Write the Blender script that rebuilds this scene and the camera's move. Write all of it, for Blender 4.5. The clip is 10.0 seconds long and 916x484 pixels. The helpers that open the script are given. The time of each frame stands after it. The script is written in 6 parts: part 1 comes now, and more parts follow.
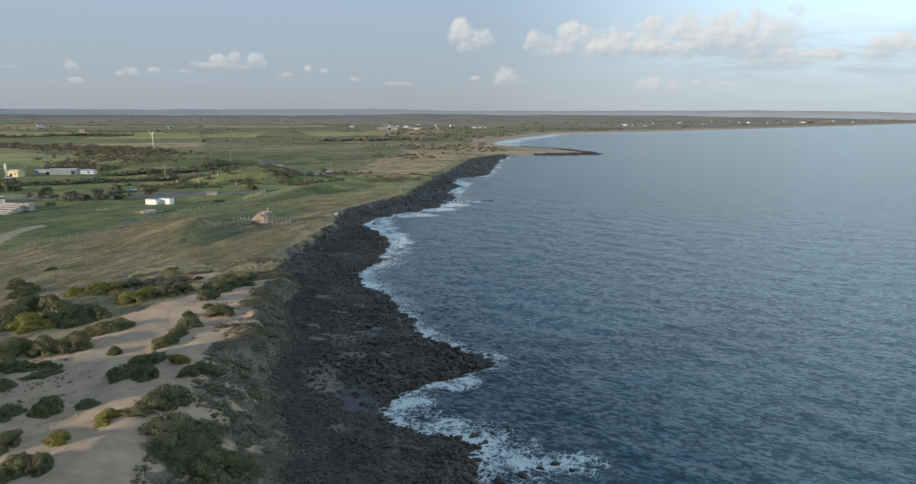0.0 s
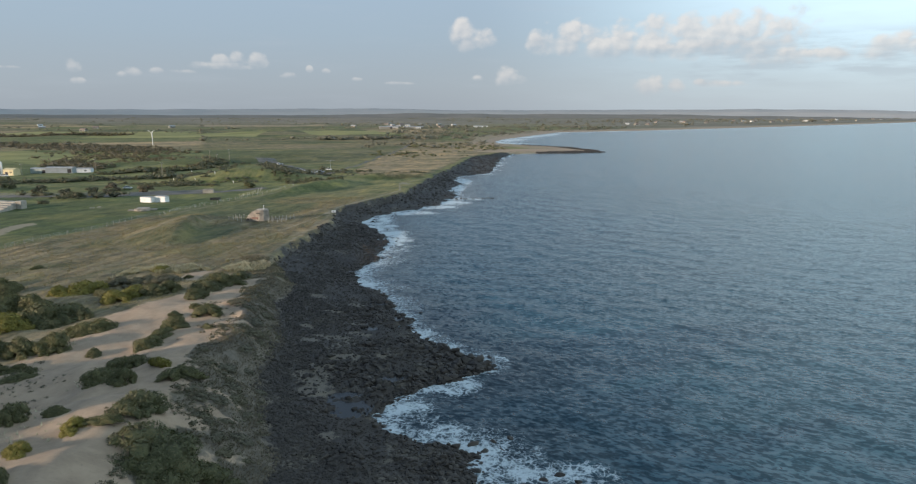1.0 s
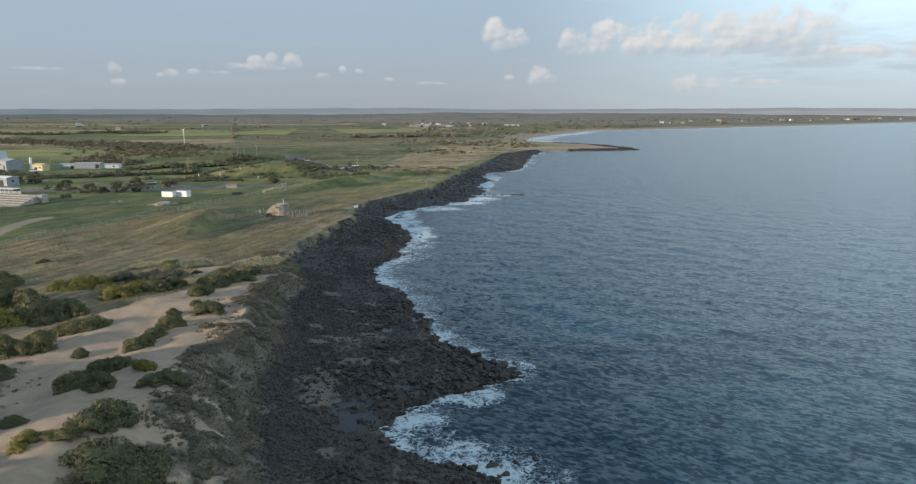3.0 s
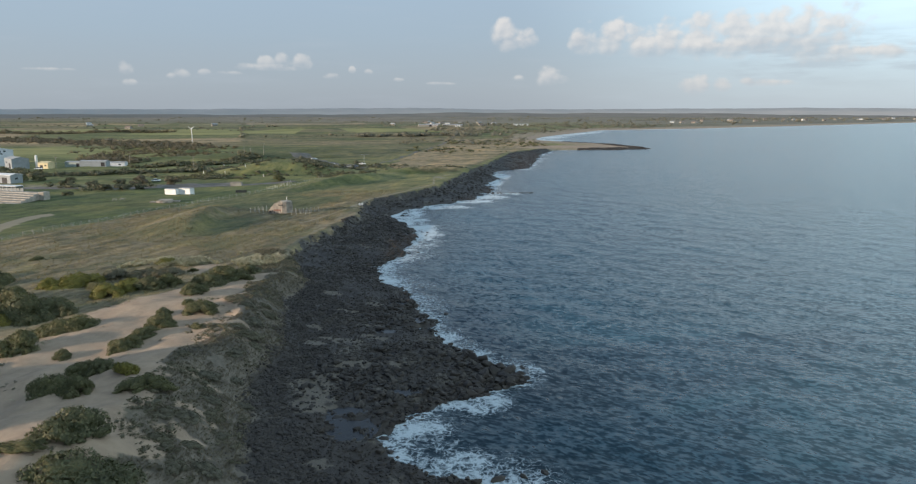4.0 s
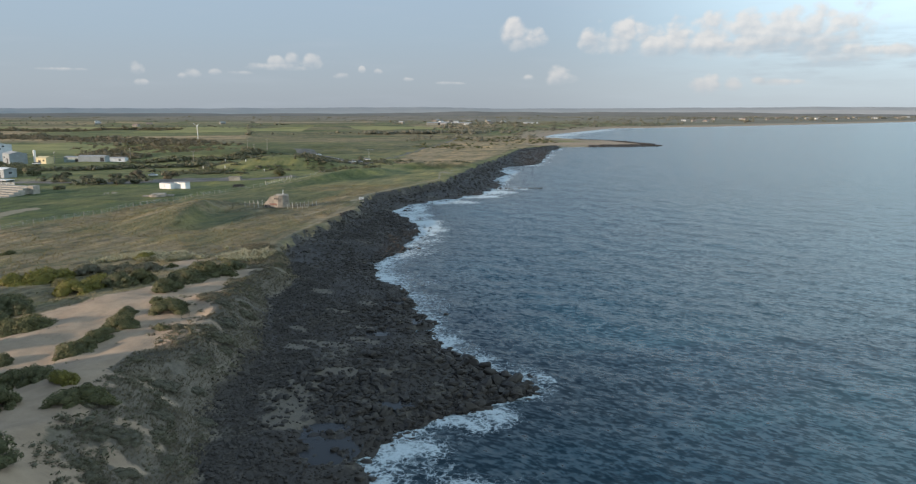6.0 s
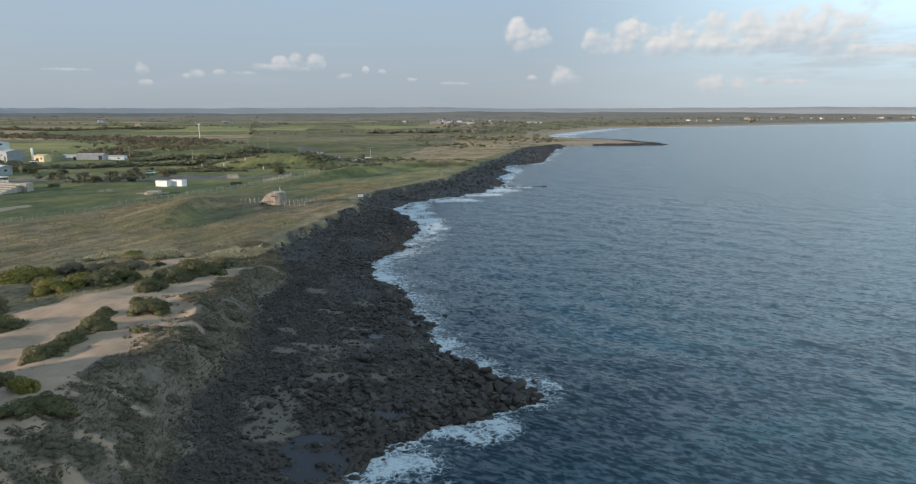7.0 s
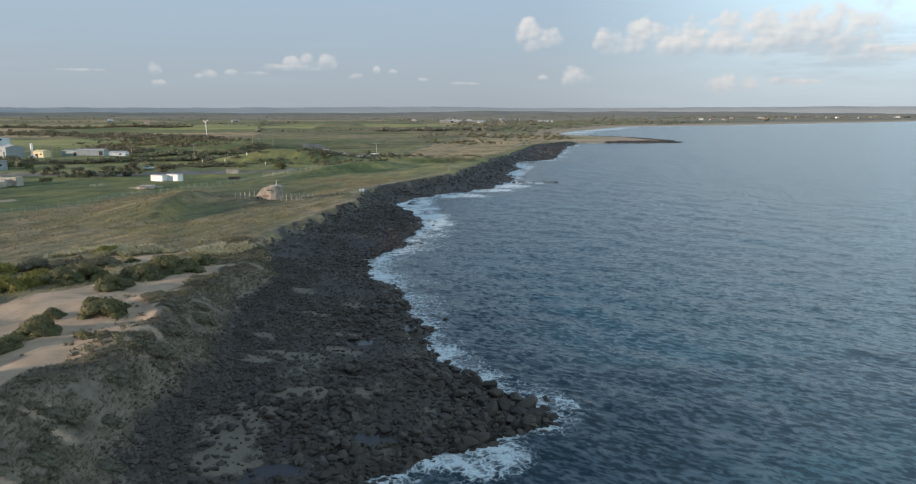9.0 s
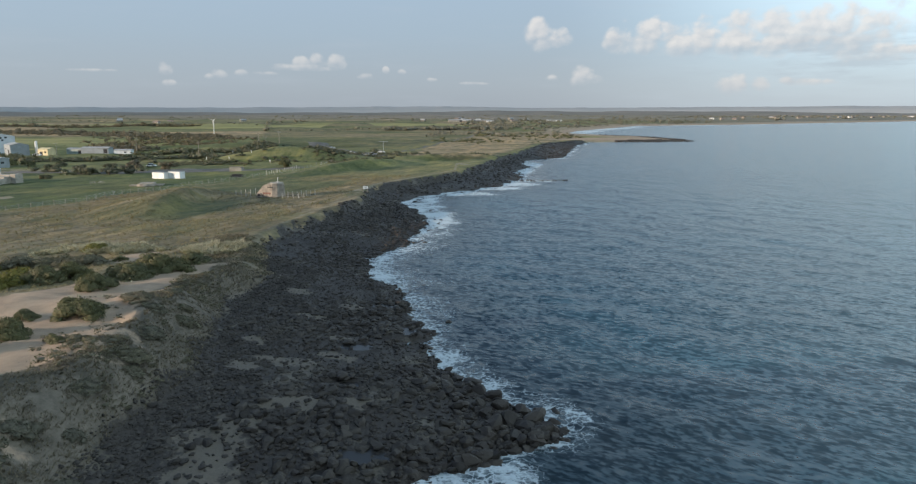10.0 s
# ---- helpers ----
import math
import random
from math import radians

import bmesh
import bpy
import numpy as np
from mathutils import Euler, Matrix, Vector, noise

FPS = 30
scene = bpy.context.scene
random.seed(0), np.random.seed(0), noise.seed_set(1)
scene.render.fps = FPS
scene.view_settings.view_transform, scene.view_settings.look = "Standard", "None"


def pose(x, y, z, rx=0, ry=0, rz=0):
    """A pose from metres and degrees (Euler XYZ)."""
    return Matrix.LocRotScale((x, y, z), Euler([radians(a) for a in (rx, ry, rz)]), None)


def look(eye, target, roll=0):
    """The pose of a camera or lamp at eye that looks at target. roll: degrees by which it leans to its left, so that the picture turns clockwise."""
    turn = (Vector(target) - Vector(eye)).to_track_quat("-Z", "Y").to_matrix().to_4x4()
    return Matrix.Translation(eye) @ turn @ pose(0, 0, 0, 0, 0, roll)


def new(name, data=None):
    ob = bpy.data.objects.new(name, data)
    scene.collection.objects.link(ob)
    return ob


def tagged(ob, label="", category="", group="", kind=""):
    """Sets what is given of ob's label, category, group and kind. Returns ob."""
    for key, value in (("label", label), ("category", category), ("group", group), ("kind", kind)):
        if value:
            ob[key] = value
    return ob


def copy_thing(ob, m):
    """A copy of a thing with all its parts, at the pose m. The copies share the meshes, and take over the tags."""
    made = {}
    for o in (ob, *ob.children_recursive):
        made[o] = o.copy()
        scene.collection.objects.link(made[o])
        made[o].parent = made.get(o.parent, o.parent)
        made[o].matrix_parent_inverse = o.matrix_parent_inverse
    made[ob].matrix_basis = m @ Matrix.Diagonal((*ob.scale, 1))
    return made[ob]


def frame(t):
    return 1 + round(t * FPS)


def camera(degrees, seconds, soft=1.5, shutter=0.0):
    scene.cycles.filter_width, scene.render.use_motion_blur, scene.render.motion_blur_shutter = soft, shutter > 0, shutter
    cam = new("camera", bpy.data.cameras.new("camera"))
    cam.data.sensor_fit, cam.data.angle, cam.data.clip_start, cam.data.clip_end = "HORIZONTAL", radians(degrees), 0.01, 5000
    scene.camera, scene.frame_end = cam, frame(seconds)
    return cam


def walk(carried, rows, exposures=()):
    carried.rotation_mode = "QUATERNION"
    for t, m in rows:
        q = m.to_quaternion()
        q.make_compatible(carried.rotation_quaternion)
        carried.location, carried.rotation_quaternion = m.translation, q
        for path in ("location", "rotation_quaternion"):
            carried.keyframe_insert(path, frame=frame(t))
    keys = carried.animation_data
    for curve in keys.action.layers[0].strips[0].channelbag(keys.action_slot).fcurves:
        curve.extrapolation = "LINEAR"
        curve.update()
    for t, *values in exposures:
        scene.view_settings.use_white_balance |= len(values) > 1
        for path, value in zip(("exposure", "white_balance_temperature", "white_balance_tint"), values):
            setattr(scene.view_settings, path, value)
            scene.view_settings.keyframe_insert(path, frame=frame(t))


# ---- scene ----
cam = camera(67.6, 10.0, soft=1.25)
PATH = [
    (0, (-2.359, -3.589, 46.266), (-2.345, -1.625, 45.891), 0.2),
    (0.5, (-2.007, -0.542, 45.384), (-1.996, 1.423, 45.008), 0.1),
    (1, (-1.692, 2.5, 44.465), (-1.684, 4.464, 44.089), 0.1),
    (1.5, (-1.251, 5.308, 43.662), (-1.255, 7.272, 43.285), 0.0),
    (2, (-0.947, 8.366, 42.76), (-0.982, 10.33, 42.383), 0.0),
    (2.5, (-0.544, 11.206, 41.959), (-0.607, 13.169, 41.582), 0.0),
    (4, (0.145, 20.139, 39.432), (0.037, 22.101, 39.056), 0.0),
    (4.5, (0.294, 23.226, 38.509), (0.174, 25.187, 38.133), 0.0),
    (5, (0.423, 26.447, 37.573), (0.299, 28.407, 37.197), 0.0),
    (5.5, (0.621, 29.551, 36.696), (0.491, 31.511, 36.319), -0.0),
    (7, (0.977, 38.788, 34.151), (0.832, 40.747, 33.775), -0.0),
    (7.5, (0.972, 42.02, 33.29), (0.817, 43.979, 32.913), -0.0),
    (8, (1.088, 45.189, 32.461), (0.925, 47.146, 32.084), -0.0),
    (8.5, (1.213, 48.139, 31.73), (1.045, 50.096, 31.353), -0.0),
    (9, (1.237, 51.383, 30.868), (1.062, 53.34, 30.492), -0.0),
    (9.5, (1.329, 54.392, 30.156), (1.146, 56.348, 29.78), 0.0),
    (10, (1.414, 57.491, 29.433), (1.214, 59.445, 29.057), 0.0),
]
walk(cam, [(t, look(eye, target, roll)) for t, eye, target, roll in PATH], [(0, 0.06, 6180, 10), (10, 0.11, 6180, 10)])


# ---- daylight ----
SUN_TURN, SUN_RISE = -156.0, 9.0  # degrees: towards the sun, from +x; above the horizon
sun = new("sun", bpy.data.lights.new("sun", "SUN"))
sun.data.energy, sun.data.angle, sun.data.color = 6.4, radians(0.7), (1.0, 0.79, 0.59)
_a, _e = radians(SUN_TURN), radians(SUN_RISE)
SUN_WAY = Vector((math.cos(_a) * math.cos(_e), math.sin(_a) * math.cos(_e), math.sin(_e)))
sun.matrix_world = look(SUN_WAY * 100, (0, 0, 0))


class Nodes:
    """A short way to write node trees."""

    def __init__(self, tree):
        self.tree = tree
        tree.nodes.clear()

    def put(self, value, socket):
        if isinstance(value, bpy.types.NodeSocket):
            self.tree.links.new(value, socket)
        elif value is not None:
            socket.default_value = value

    def node(self, kind, inputs=(), out=0, operation="", feature="", attribute=""):
        n = self.tree.nodes.new(kind)
        if operation:
            n.operation = operation
        if feature:
            n.feature = feature
        if attribute:
            n.attribute_name = attribute
        for key, value in dict(inputs).items():
            self.put(value, n.inputs[key])
        return n.outputs[out] if len(n.outputs) else None

    def math(self, op, a, b=None, c=None, clamp=False):
        n = self.tree.nodes.new("ShaderNodeMath")
        n.operation, n.use_clamp = op, clamp
        for socket, value in zip(n.inputs, (a, b, c)):
            self.put(value, socket)
        return n.outputs[0]

    def mix(self, fac, a, b, blend="MIX"):
        n = self.tree.nodes.new("ShaderNodeMix")
        n.data_type, n.blend_type = "RGBA", blend
        for i, value in ((0, fac), (6, a), (7, b)):
            self.put((*value, 1) if isinstance(value, tuple) and len(value) == 3 else value, n.inputs[i])
        return n.outputs[2]

    def ramp(self, value, lo, hi):
        n = self.tree.nodes.new("ShaderNodeMapRange")
        n.interpolation_type = "SMOOTHSTEP"
        for socket, v in zip(n.inputs, (value, lo, hi, 0.0, 1.0)):
            self.put(v, socket)
        return n.outputs[0]

    def noise(self, vector, scale, detail=3.0, rough=0.55, out=0):
        return self.node("ShaderNodeTexNoise", {"Vector": vector, "Scale": scale, "Detail": detail, "Roughness": rough}, out)

    def stretch(self, vector, sx, sy, sz, turn=0.0):
        turned = self.node("ShaderNodeMapping", {"Vector": vector, "Rotation": (0, 0, radians(-turn))}) if turn else vector
        return self.node("ShaderNodeMapping", {"Vector": turned, "Scale": (sx, sy, sz)})


world = bpy.data.worlds.new("world")
scene.world = world
world.use_nodes = True
N = Nodes(world.node_tree)
way = N.node("ShaderNodeTexCoord", out=0)
sky_node = N.tree.nodes.new("ShaderNodeTexSky")
sky_node.sky_type, sky_node.sun_disc = "NISHITA", False
sky_node.sun_elevation, sky_node.sun_rotation = radians(SUN_RISE), radians(90 - SUN_TURN)
sky = sky_node.outputs[0]
axes = N.tree.nodes.new("ShaderNodeSeparateXYZ")
N.put(way, axes.inputs[0])
turn = N.math("MULTIPLY", N.math("ARCTAN2", axes.outputs[0], axes.outputs[1]), 180 / math.pi)  # degrees to the right of +y
rise = N.math("MULTIPLY", N.math("ARCSINE", axes.outputs[2]), 180 / math.pi)
# thin high veil: grey near the horizon, paler and clearer towards the sea
veil = N.tree.nodes.new("ShaderNodeValToRGB")
N.put(N.ramp(rise, -2.0, 60.0), veil.inputs[0])
while len(veil.color_ramp.elements) < 6:
    veil.color_ramp.elements.new(0.5)
for el, (pos, col) in zip(veil.color_ramp.elements, ((0.0, (0.38, 0.42, 0.46)), (0.012, (0.40, 0.455, 0.505)), (0.045, (0.405, 0.495, 0.575)), (0.16, (0.435, 0.57, 0.71)), (0.45, (0.25, 0.385, 0.58)), (1.0, (0.11, 0.18, 0.31)))):
    el.position, el.color = pos, (*col, 1)
flat = N.node("ShaderNodeCombineXYZ", {0: N.math("MULTIPLY", turn, 0.05), 1: N.math("MULTIPLY", rise, 0.32), 2: 0.0})
streak = N.noise(flat, 2.2, 4.0, 0.55)
sea_side = N.math("MULTIPLY", N.ramp(turn, 0.0, 33.0), N.ramp(N.math("ADD", rise, N.math("MULTIPLY", streak, 6.0)), -3.0, 14.0))
tinted = N.mix(N.math("MULTIPLY", sea_side, 0.95), veil.outputs[0], (0.95, 1.2, 1.3))
tinted = N.mix(N.math("MULTIPLY", N.ramp(streak, 0.5, 0.75), 0.18), tinted, (0.50, 0.55, 0.61))
# pale haze low over the bay
tinted = N.mix(N.math("MULTIPLY", N.math("MULTIPLY", N.ramp(turn, -6.0, 24.0), N.ramp(rise, 7.0, 0.0)), 0.6), tinted, (0.57, 0.62, 0.645))
# heaped clouds: degrees right, degrees up, half width, half height
CLOUDS = [(0.6, 5.8, 1.5, 1.9), (2.3, 5.6, 1.6, 1.1), (7.0, 5.4, 1.6, 1.7), (9.2, 5.5, 1.8, 2.0), (11.4, 5.2, 1.9, 2.0), (13.5, 5.2, 2.0, 2.4), (15.8, 5.3, 2.2, 2.7), (18.4, 5.4, 2.1, 2.7),
          (20.6, 5.4, 2.1, 3.0), (22.8, 5.4, 2.2, 2.9), (25.2, 5.1, 2.4, 2.6), (16.0, 4.6, 9.5, 0.9), (26.0, 3.9, 6.0, 0.8), (31.5, 4.6, 2.6, 1.5), (35.0, 4.6, 3.0, 1.8), (40, 4.6, 5, 2.2),
          (4.2, 2.6, 1.3, 1.0), (5.4, 2.5, 0.9, 0.6), (1.8, 2.6, 0.8, 0.4), (15.6, 1.7, 1.5, 1.2), (17.4, 1.9, 0.9, 0.8), (20.5, 2.1, 2.6, 0.5)]
CLOUDS_LAND = [(-18.4, 3.65, 0.9, 0.75), (-17.0, 3.75, 0.9, 0.95), (-15.7, 3.75, 1.0, 0.9), (-19.8, 3.4, 1.2, 0.45), (-17.6, 3.3, 2.6, 0.35), (-21.2, 2.9, 1.3, 0.25), (-28.4, 3.0, 0.65, 0.75), (-28.2, 2.1, 0.7, 0.4),
               (-24.6, 2.8, 0.8, 0.6), (-25.3, 2.6, 0.6, 0.35), (-22.9, 2.9, 0.7, 0.35), (-13.2, 2.7, 0.8, 0.4), (-11.7, 3.2, 0.35, 0.4), (-10.4, 3.1, 0.4, 0.35), (-8, 2.5, 0.6, 0.25), (-4.5, 2.2, 1.4, 0.22), (-33, 2.9, 2.5, 0.2)]
crag = N.node("ShaderNodeCombineXYZ", {0: turn, 1: N.math("MULTIPLY", rise, 1.2), 2: 0.0})
warp = N.node("ShaderNodeVectorMath", {0: crag, 1: N.node("ShaderNodeVectorMath", {0: N.noise(crag, 0.9, 4.0, 0.6, 1), 1: (0.5, 0.5, 0.0)}, operation="MULTIPLY")}, operation="ADD")


def billows(at):
    """Rounded heaps on heaps, about -0.6 to 0.6."""
    near_cell = N.node("ShaderNodeTexVoronoi", {"Vector": at, "Scale": 0.5})
    small_cell = N.node("ShaderNodeTexVoronoi", {"Vector": at, "Scale": 1.25})
    fluff = N.math("SUBTRACT", N.noise(at, 0.9, 6.0, 0.6), 0.5)
    heap = N.math("ADD", N.math("MULTIPLY", N.math("SUBTRACT", 0.45, near_cell), 0.9), N.math("MULTIPLY", N.math("SUBTRACT", 0.42, small_cell), 0.45))
    return N.math("ADD", heap, N.math("MULTIPLY", fluff, 0.85))


lump = billows(warp)
lump_sun = billows(N.node("ShaderNodeVectorMath", {0: warp, 1: (-0.3, 0.36, 0.0)}, operation="ADD"))
body, up = None, None
for ca, ce, cw, ch in CLOUDS + CLOUDS_LAND:
    h = N.math("MULTIPLY", N.math("SUBTRACT", rise, ce), 1 / ch)
    v = N.math("MULTIPLY", N.math("SUBTRACT", turn, ca), 1 / cw)
    hh = N.math("ADD", N.math("MAXIMUM", h, 0.0), N.math("MULTIPLY", N.math("MINIMUM", h, 0.0), 1.5))
    e = N.math("SUBTRACT", 1.0, N.math("ADD", N.math("MULTIPLY", hh, hh), N.math("MULTIPLY", v, v)))
    body = e if body is None else N.math("SMOOTH_MAX", body, e, 0.4)
    top = N.math("MULTIPLY", N.math("MAXIMUM", e, 0.0), h)
    up = top if up is None else N.math("ADD", up, top)
thick = N.math("ADD", N.math("MAXIMUM", body, -1.2), N.math("MULTIPLY", lump, 1.15))
high = N.ramp(up, -0.22, 0.12)
crisp = N.ramp(thick, 0.12, 0.85)
soft_edge = N.math("MULTIPLY", N.ramp(thick, -0.15, 1.1), 0.75)
cover = N.math("ADD", N.math("MULTIPLY", crisp, high), N.math("MULTIPLY", soft_edge, N.math("SUBTRACT", 1.0, high)))
cover = N.math("MULTIPLY", cover, N.math("ADD", 0.55, N.math("MULTIPLY", N.ramp(turn, -14.0, 0.0), 0.28)))
lit = N.math("ADD", N.math("MULTIPLY", N.math("SUBTRACT", lump, lump_sun), 0.85), N.math("ADD", 0.52, N.math("MULTIPLY", up, 0.8)), clamp=True)
cloud = N.mix(lit, (0.45, 0.495, 0.55), (0.86, 0.80, 0.745))
cloud = N.mix(N.ramp(rise, 5.0, 1.5), cloud, N.mix(0.45, cloud, (0.56, 0.59, 0.62)))
# grey sheet of flat cloud under the heaps on the sea side
bank = N.math("MULTIPLY", N.math("MULTIPLY", N.ramp(turn, 6.0, 20.0), N.ramp(N.noise(flat, 3.0, 5.0, 0.6), 0.42, 0.62)), N.math("MULTIPLY", N.ramp(rise, 1.2, 3.4), N.ramp(rise, 6.2, 4.6)))
tinted = N.mix(N.math("MULTIPLY", bank, 0.6), tinted, (0.47, 0.53, 0.59))
tinted = N.mix(cover, tinted, cloud)
open_sky = N.node("ShaderNodeBackground", {"Color": sky, "Strength": 0.08})
veiled = N.node("ShaderNodeBackground", {"Color": tinted, "Strength": 1.0})
N.node("ShaderNodeOutputWorld", {"Surface": N.node("ShaderNodeMixShader", {0: 0.86, 1: open_sky, 2: veiled})})


# ---- materials ----


def material(name, build):
    m = bpy.data.materials.new(name)
    m.use_nodes = True
    n = Nodes(m.node_tree)
    place = n.node("ShaderNodeTexCoord", out=3)
    shader = build(n, place)
    n.node("ShaderNodeOutputMaterial", {"Surface": shader})
    return m


def surface(n, color, rough=0.8, bump=None, strength=0.3, distance=0.05, metal=0.0, ior=1.45, specular=0.3):
    normal = n.node("ShaderNodeBump", {"Height": bump, "Strength": strength, "Distance": distance}) if bump is not None else None
    return n.node("ShaderNodeBsdfPrincipled", {"Base Color": color if not isinstance(color, tuple) else (*color, 1), "Roughness": rough, "Metallic": metal,
                                               "IOR": ior, "Specular IOR Level": specular, "Normal": normal})


def plain(name, color, rough=0.7, grain=8.0, amount=0.25, metal=0.0, bump=0.15):
    """A painted, cast or sawn surface with blotches, streaks and a fine grain."""
    def build(n, p):
        blotch = n.noise(p, grain * 0.12, 4.0, 0.6)
        fine = n.noise(p, grain, 4.0, 0.6)
        dark = tuple(c * (1 - amount) for c in color)
        pale = tuple(min(1.0, c * (1 + amount * 0.6)) for c in color)
        col = n.mix(n.ramp(blotch, 0.3, 0.7), dark, pale)
        col = n.mix(n.math("MULTIPLY", n.ramp(fine, 0.5, 0.8), amount), col, dark)
        return surface(n, col, rough, fine, bump, 0.02, metal)
    return material(name, build)


def leafy(name, dark, pale, dry):
    """Leaves: every leaf a little different, some dry."""
    def build(n, p):
        island = n.node("ShaderNodeNewGeometry", out=8)
        each = n.node("ShaderNodeObjectInfo", out=5)
        patch = n.noise(p, 0.9, 3.0)
        col = n.mix(n.math("ADD", n.math("MULTIPLY", island, 0.6), n.math("MULTIPLY", patch, 0.45), clamp=True), dark, pale)
        col = n.mix(n.math("MULTIPLY", n.ramp(island, 0.86, 1.0), 0.7), col, dry)
        col = n.mix(n.math("MULTIPLY", each, 0.35), col, n.mix(1.0, col, (1.25, 1.12, 0.62), "MULTIPLY"))
        body = surface(n, col, 0.6, specular=0.25)
        glow = n.node("ShaderNodeBsdfTranslucent", {"Color": n.mix(1.0, col, (1.1, 1.2, 0.6), "MULTIPLY")})
        return n.node("ShaderNodeMixShader", {0: 0.16, 1: body, 2: glow})
    return material(name, build)


def ground_material():
    def build(n, p):
        cover = n.node("ShaderNodeAttribute", attribute="cover")
        parts = n.tree.nodes.new("ShaderNodeSeparateColor")
        n.put(cover, parts.inputs[0])
        sand, rock, green = parts.outputs[0], parts.outputs[1], parts.outputs[2]
        tone = n.node("ShaderNodeAttribute", out=2, attribute="tone")
        track = n.node("ShaderNodeAttribute", out=2, attribute="track")
        scrub = n.node("ShaderNodeAttribute", out=2, attribute="scrub")
        big, mid, fine = n.noise(p, 0.03, 5.0, 0.6), n.noise(p, 0.35, 5.0, 0.65), n.noise(p, 3.5, 5.0, 0.7)
        streaks = n.noise(n.stretch(p, 0.045, 0.42, 0.5, 74), 1.0, 5.0, 0.65)
        # dry grass: straw, ochre and dull green in patches
        dry = n.mix(n.ramp(mid, 0.3, 0.7), (0.104, 0.083, 0.044), (0.222, 0.172, 0.096))
        dry = n.mix(n.math("MULTIPLY", n.ramp(streaks, 0.46, 0.6), 0.7), dry, (0.275, 0.222, 0.136))
        dry = n.mix(n.math("MULTIPLY", n.ramp(big, 0.5, 0.62), 0.55), dry, (0.115, 0.118, 0.04))
        lawn = n.mix(n.ramp(mid, 0.3, 0.7), (0.042, 0.064, 0.016), (0.082, 0.104, 0.028))
        lawn = n.mix(n.math("MULTIPLY", n.ramp(big, 0.42, 0.62), 0.6), lawn, (0.15, 0.142, 0.048))
        lawn = n.mix(n.math("MULTIPLY", n.ramp(n.noise(n.stretch(p, 0.05, 0.16, 0.1, 20), 1.0, 5.0, 0.65), 0.5, 0.64), 0.5), lawn, (0.034, 0.052, 0.014))
        turf = n.mix(green, dry, lawn)
        # a little blue-grey haze blended into the grass colour
        turf = n.mix(0.1, turf, (0.12, 0.13, 0.14))
        patch = n.ramp(n.noise(n.stretch(p, 0.02, 0.05, 0.05, -20), 1.0, 6.0, 0.7), 0.5, 0.62)
        rough_grass = n.node("ShaderNodeAttribute", out=2, attribute="rough")
        turf = n.mix(n.math("MULTIPLY", n.math("MULTIPLY", patch, rough_grass), 0.8), turf, (0.075, 0.078, 0.03))
        turf = n.mix(n.ramp(tone, 0.32, 0.55), turf, n.mix(mid, (0.24, 0.178, 0.105), (0.32, 0.245, 0.15)))
        turf = n.mix(n.math("MULTIPLY", n.ramp(tone, 0.2, 0.0), n.math("MULTIPLY", rough_grass, 0.7)), turf, (0.165, 0.172, 0.068))
        clump = n.noise(n.stretch(p, 0.08, 0.17, 0.1, 70), 1.0, 5.0, 0.68)
        turf = n.mix(n.math("MULTIPLY", n.ramp(clump, 0.5, 0.64), 0.75), turf, n.mix(1.0, turf, (1.6, 1.42, 1.2), "MULTIPLY"))
        turf = n.mix(n.math("MULTIPLY", n.ramp(clump, 0.48, 0.36), 0.75), turf, n.mix(1.0, turf, (0.5, 0.6, 0.5), "MULTIPLY"))
        turf = n.mix(n.math("MULTIPLY", n.ramp(n.noise(p, 1.1, 4.0, 0.7), 0.46, 0.66), 0.6), turf, n.mix(1.0, turf, (0.5, 0.55, 0.5), "MULTIPLY"))
        turf = n.mix(n.math("MULTIPLY", n.ramp(fine, 0.5, 0.75), 0.4), turf, n.mix(1.0, turf, (0.45, 0.5, 0.4), "MULTIPLY"))
        strips = n.noise(n.stretch(p, 0.007, 0.055, 0.05, 12), 1.0, 5.0, 0.62)
        turf = n.mix(n.math("MULTIPLY", n.math("MULTIPLY", n.ramp(strips, 0.5, 0.6), rough_grass), 0.7), turf, n.mix(1.0, turf, (0.5, 0.6, 0.48), "MULTIPLY"))
        turf = n.mix(n.math("MULTIPLY", n.math("MULTIPLY", n.ramp(strips, 0.47, 0.38), rough_grass), 0.6), turf, n.mix(1.0, turf, (1.5, 1.4, 1.15), "MULTIPLY"))
        hay = n.node("ShaderNodeAttribute", out=2, attribute="hay")
        turf = n.mix(n.ramp(n.math("ADD", hay, n.math("MULTIPLY", n.math("SUBTRACT", big, 0.5), 0.6)), 0.35, 0.6), turf, n.mix(n.ramp(strips, 0.4, 0.6), (0.165, 0.168, 0.062), (0.25, 0.232, 0.092)))
        # brown far plain, with the grey of distance haze mixed into its colour
        heath_haze = n.node("ShaderNodeAttribute", out=2, attribute="heath_haze")
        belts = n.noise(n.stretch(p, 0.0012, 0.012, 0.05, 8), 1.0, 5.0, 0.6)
        turf = n.mix(heath_haze, turf, n.mix(n.ramp(belts, 0.35, 0.65), (0.125, 0.116, 0.088), (0.205, 0.18, 0.152)))
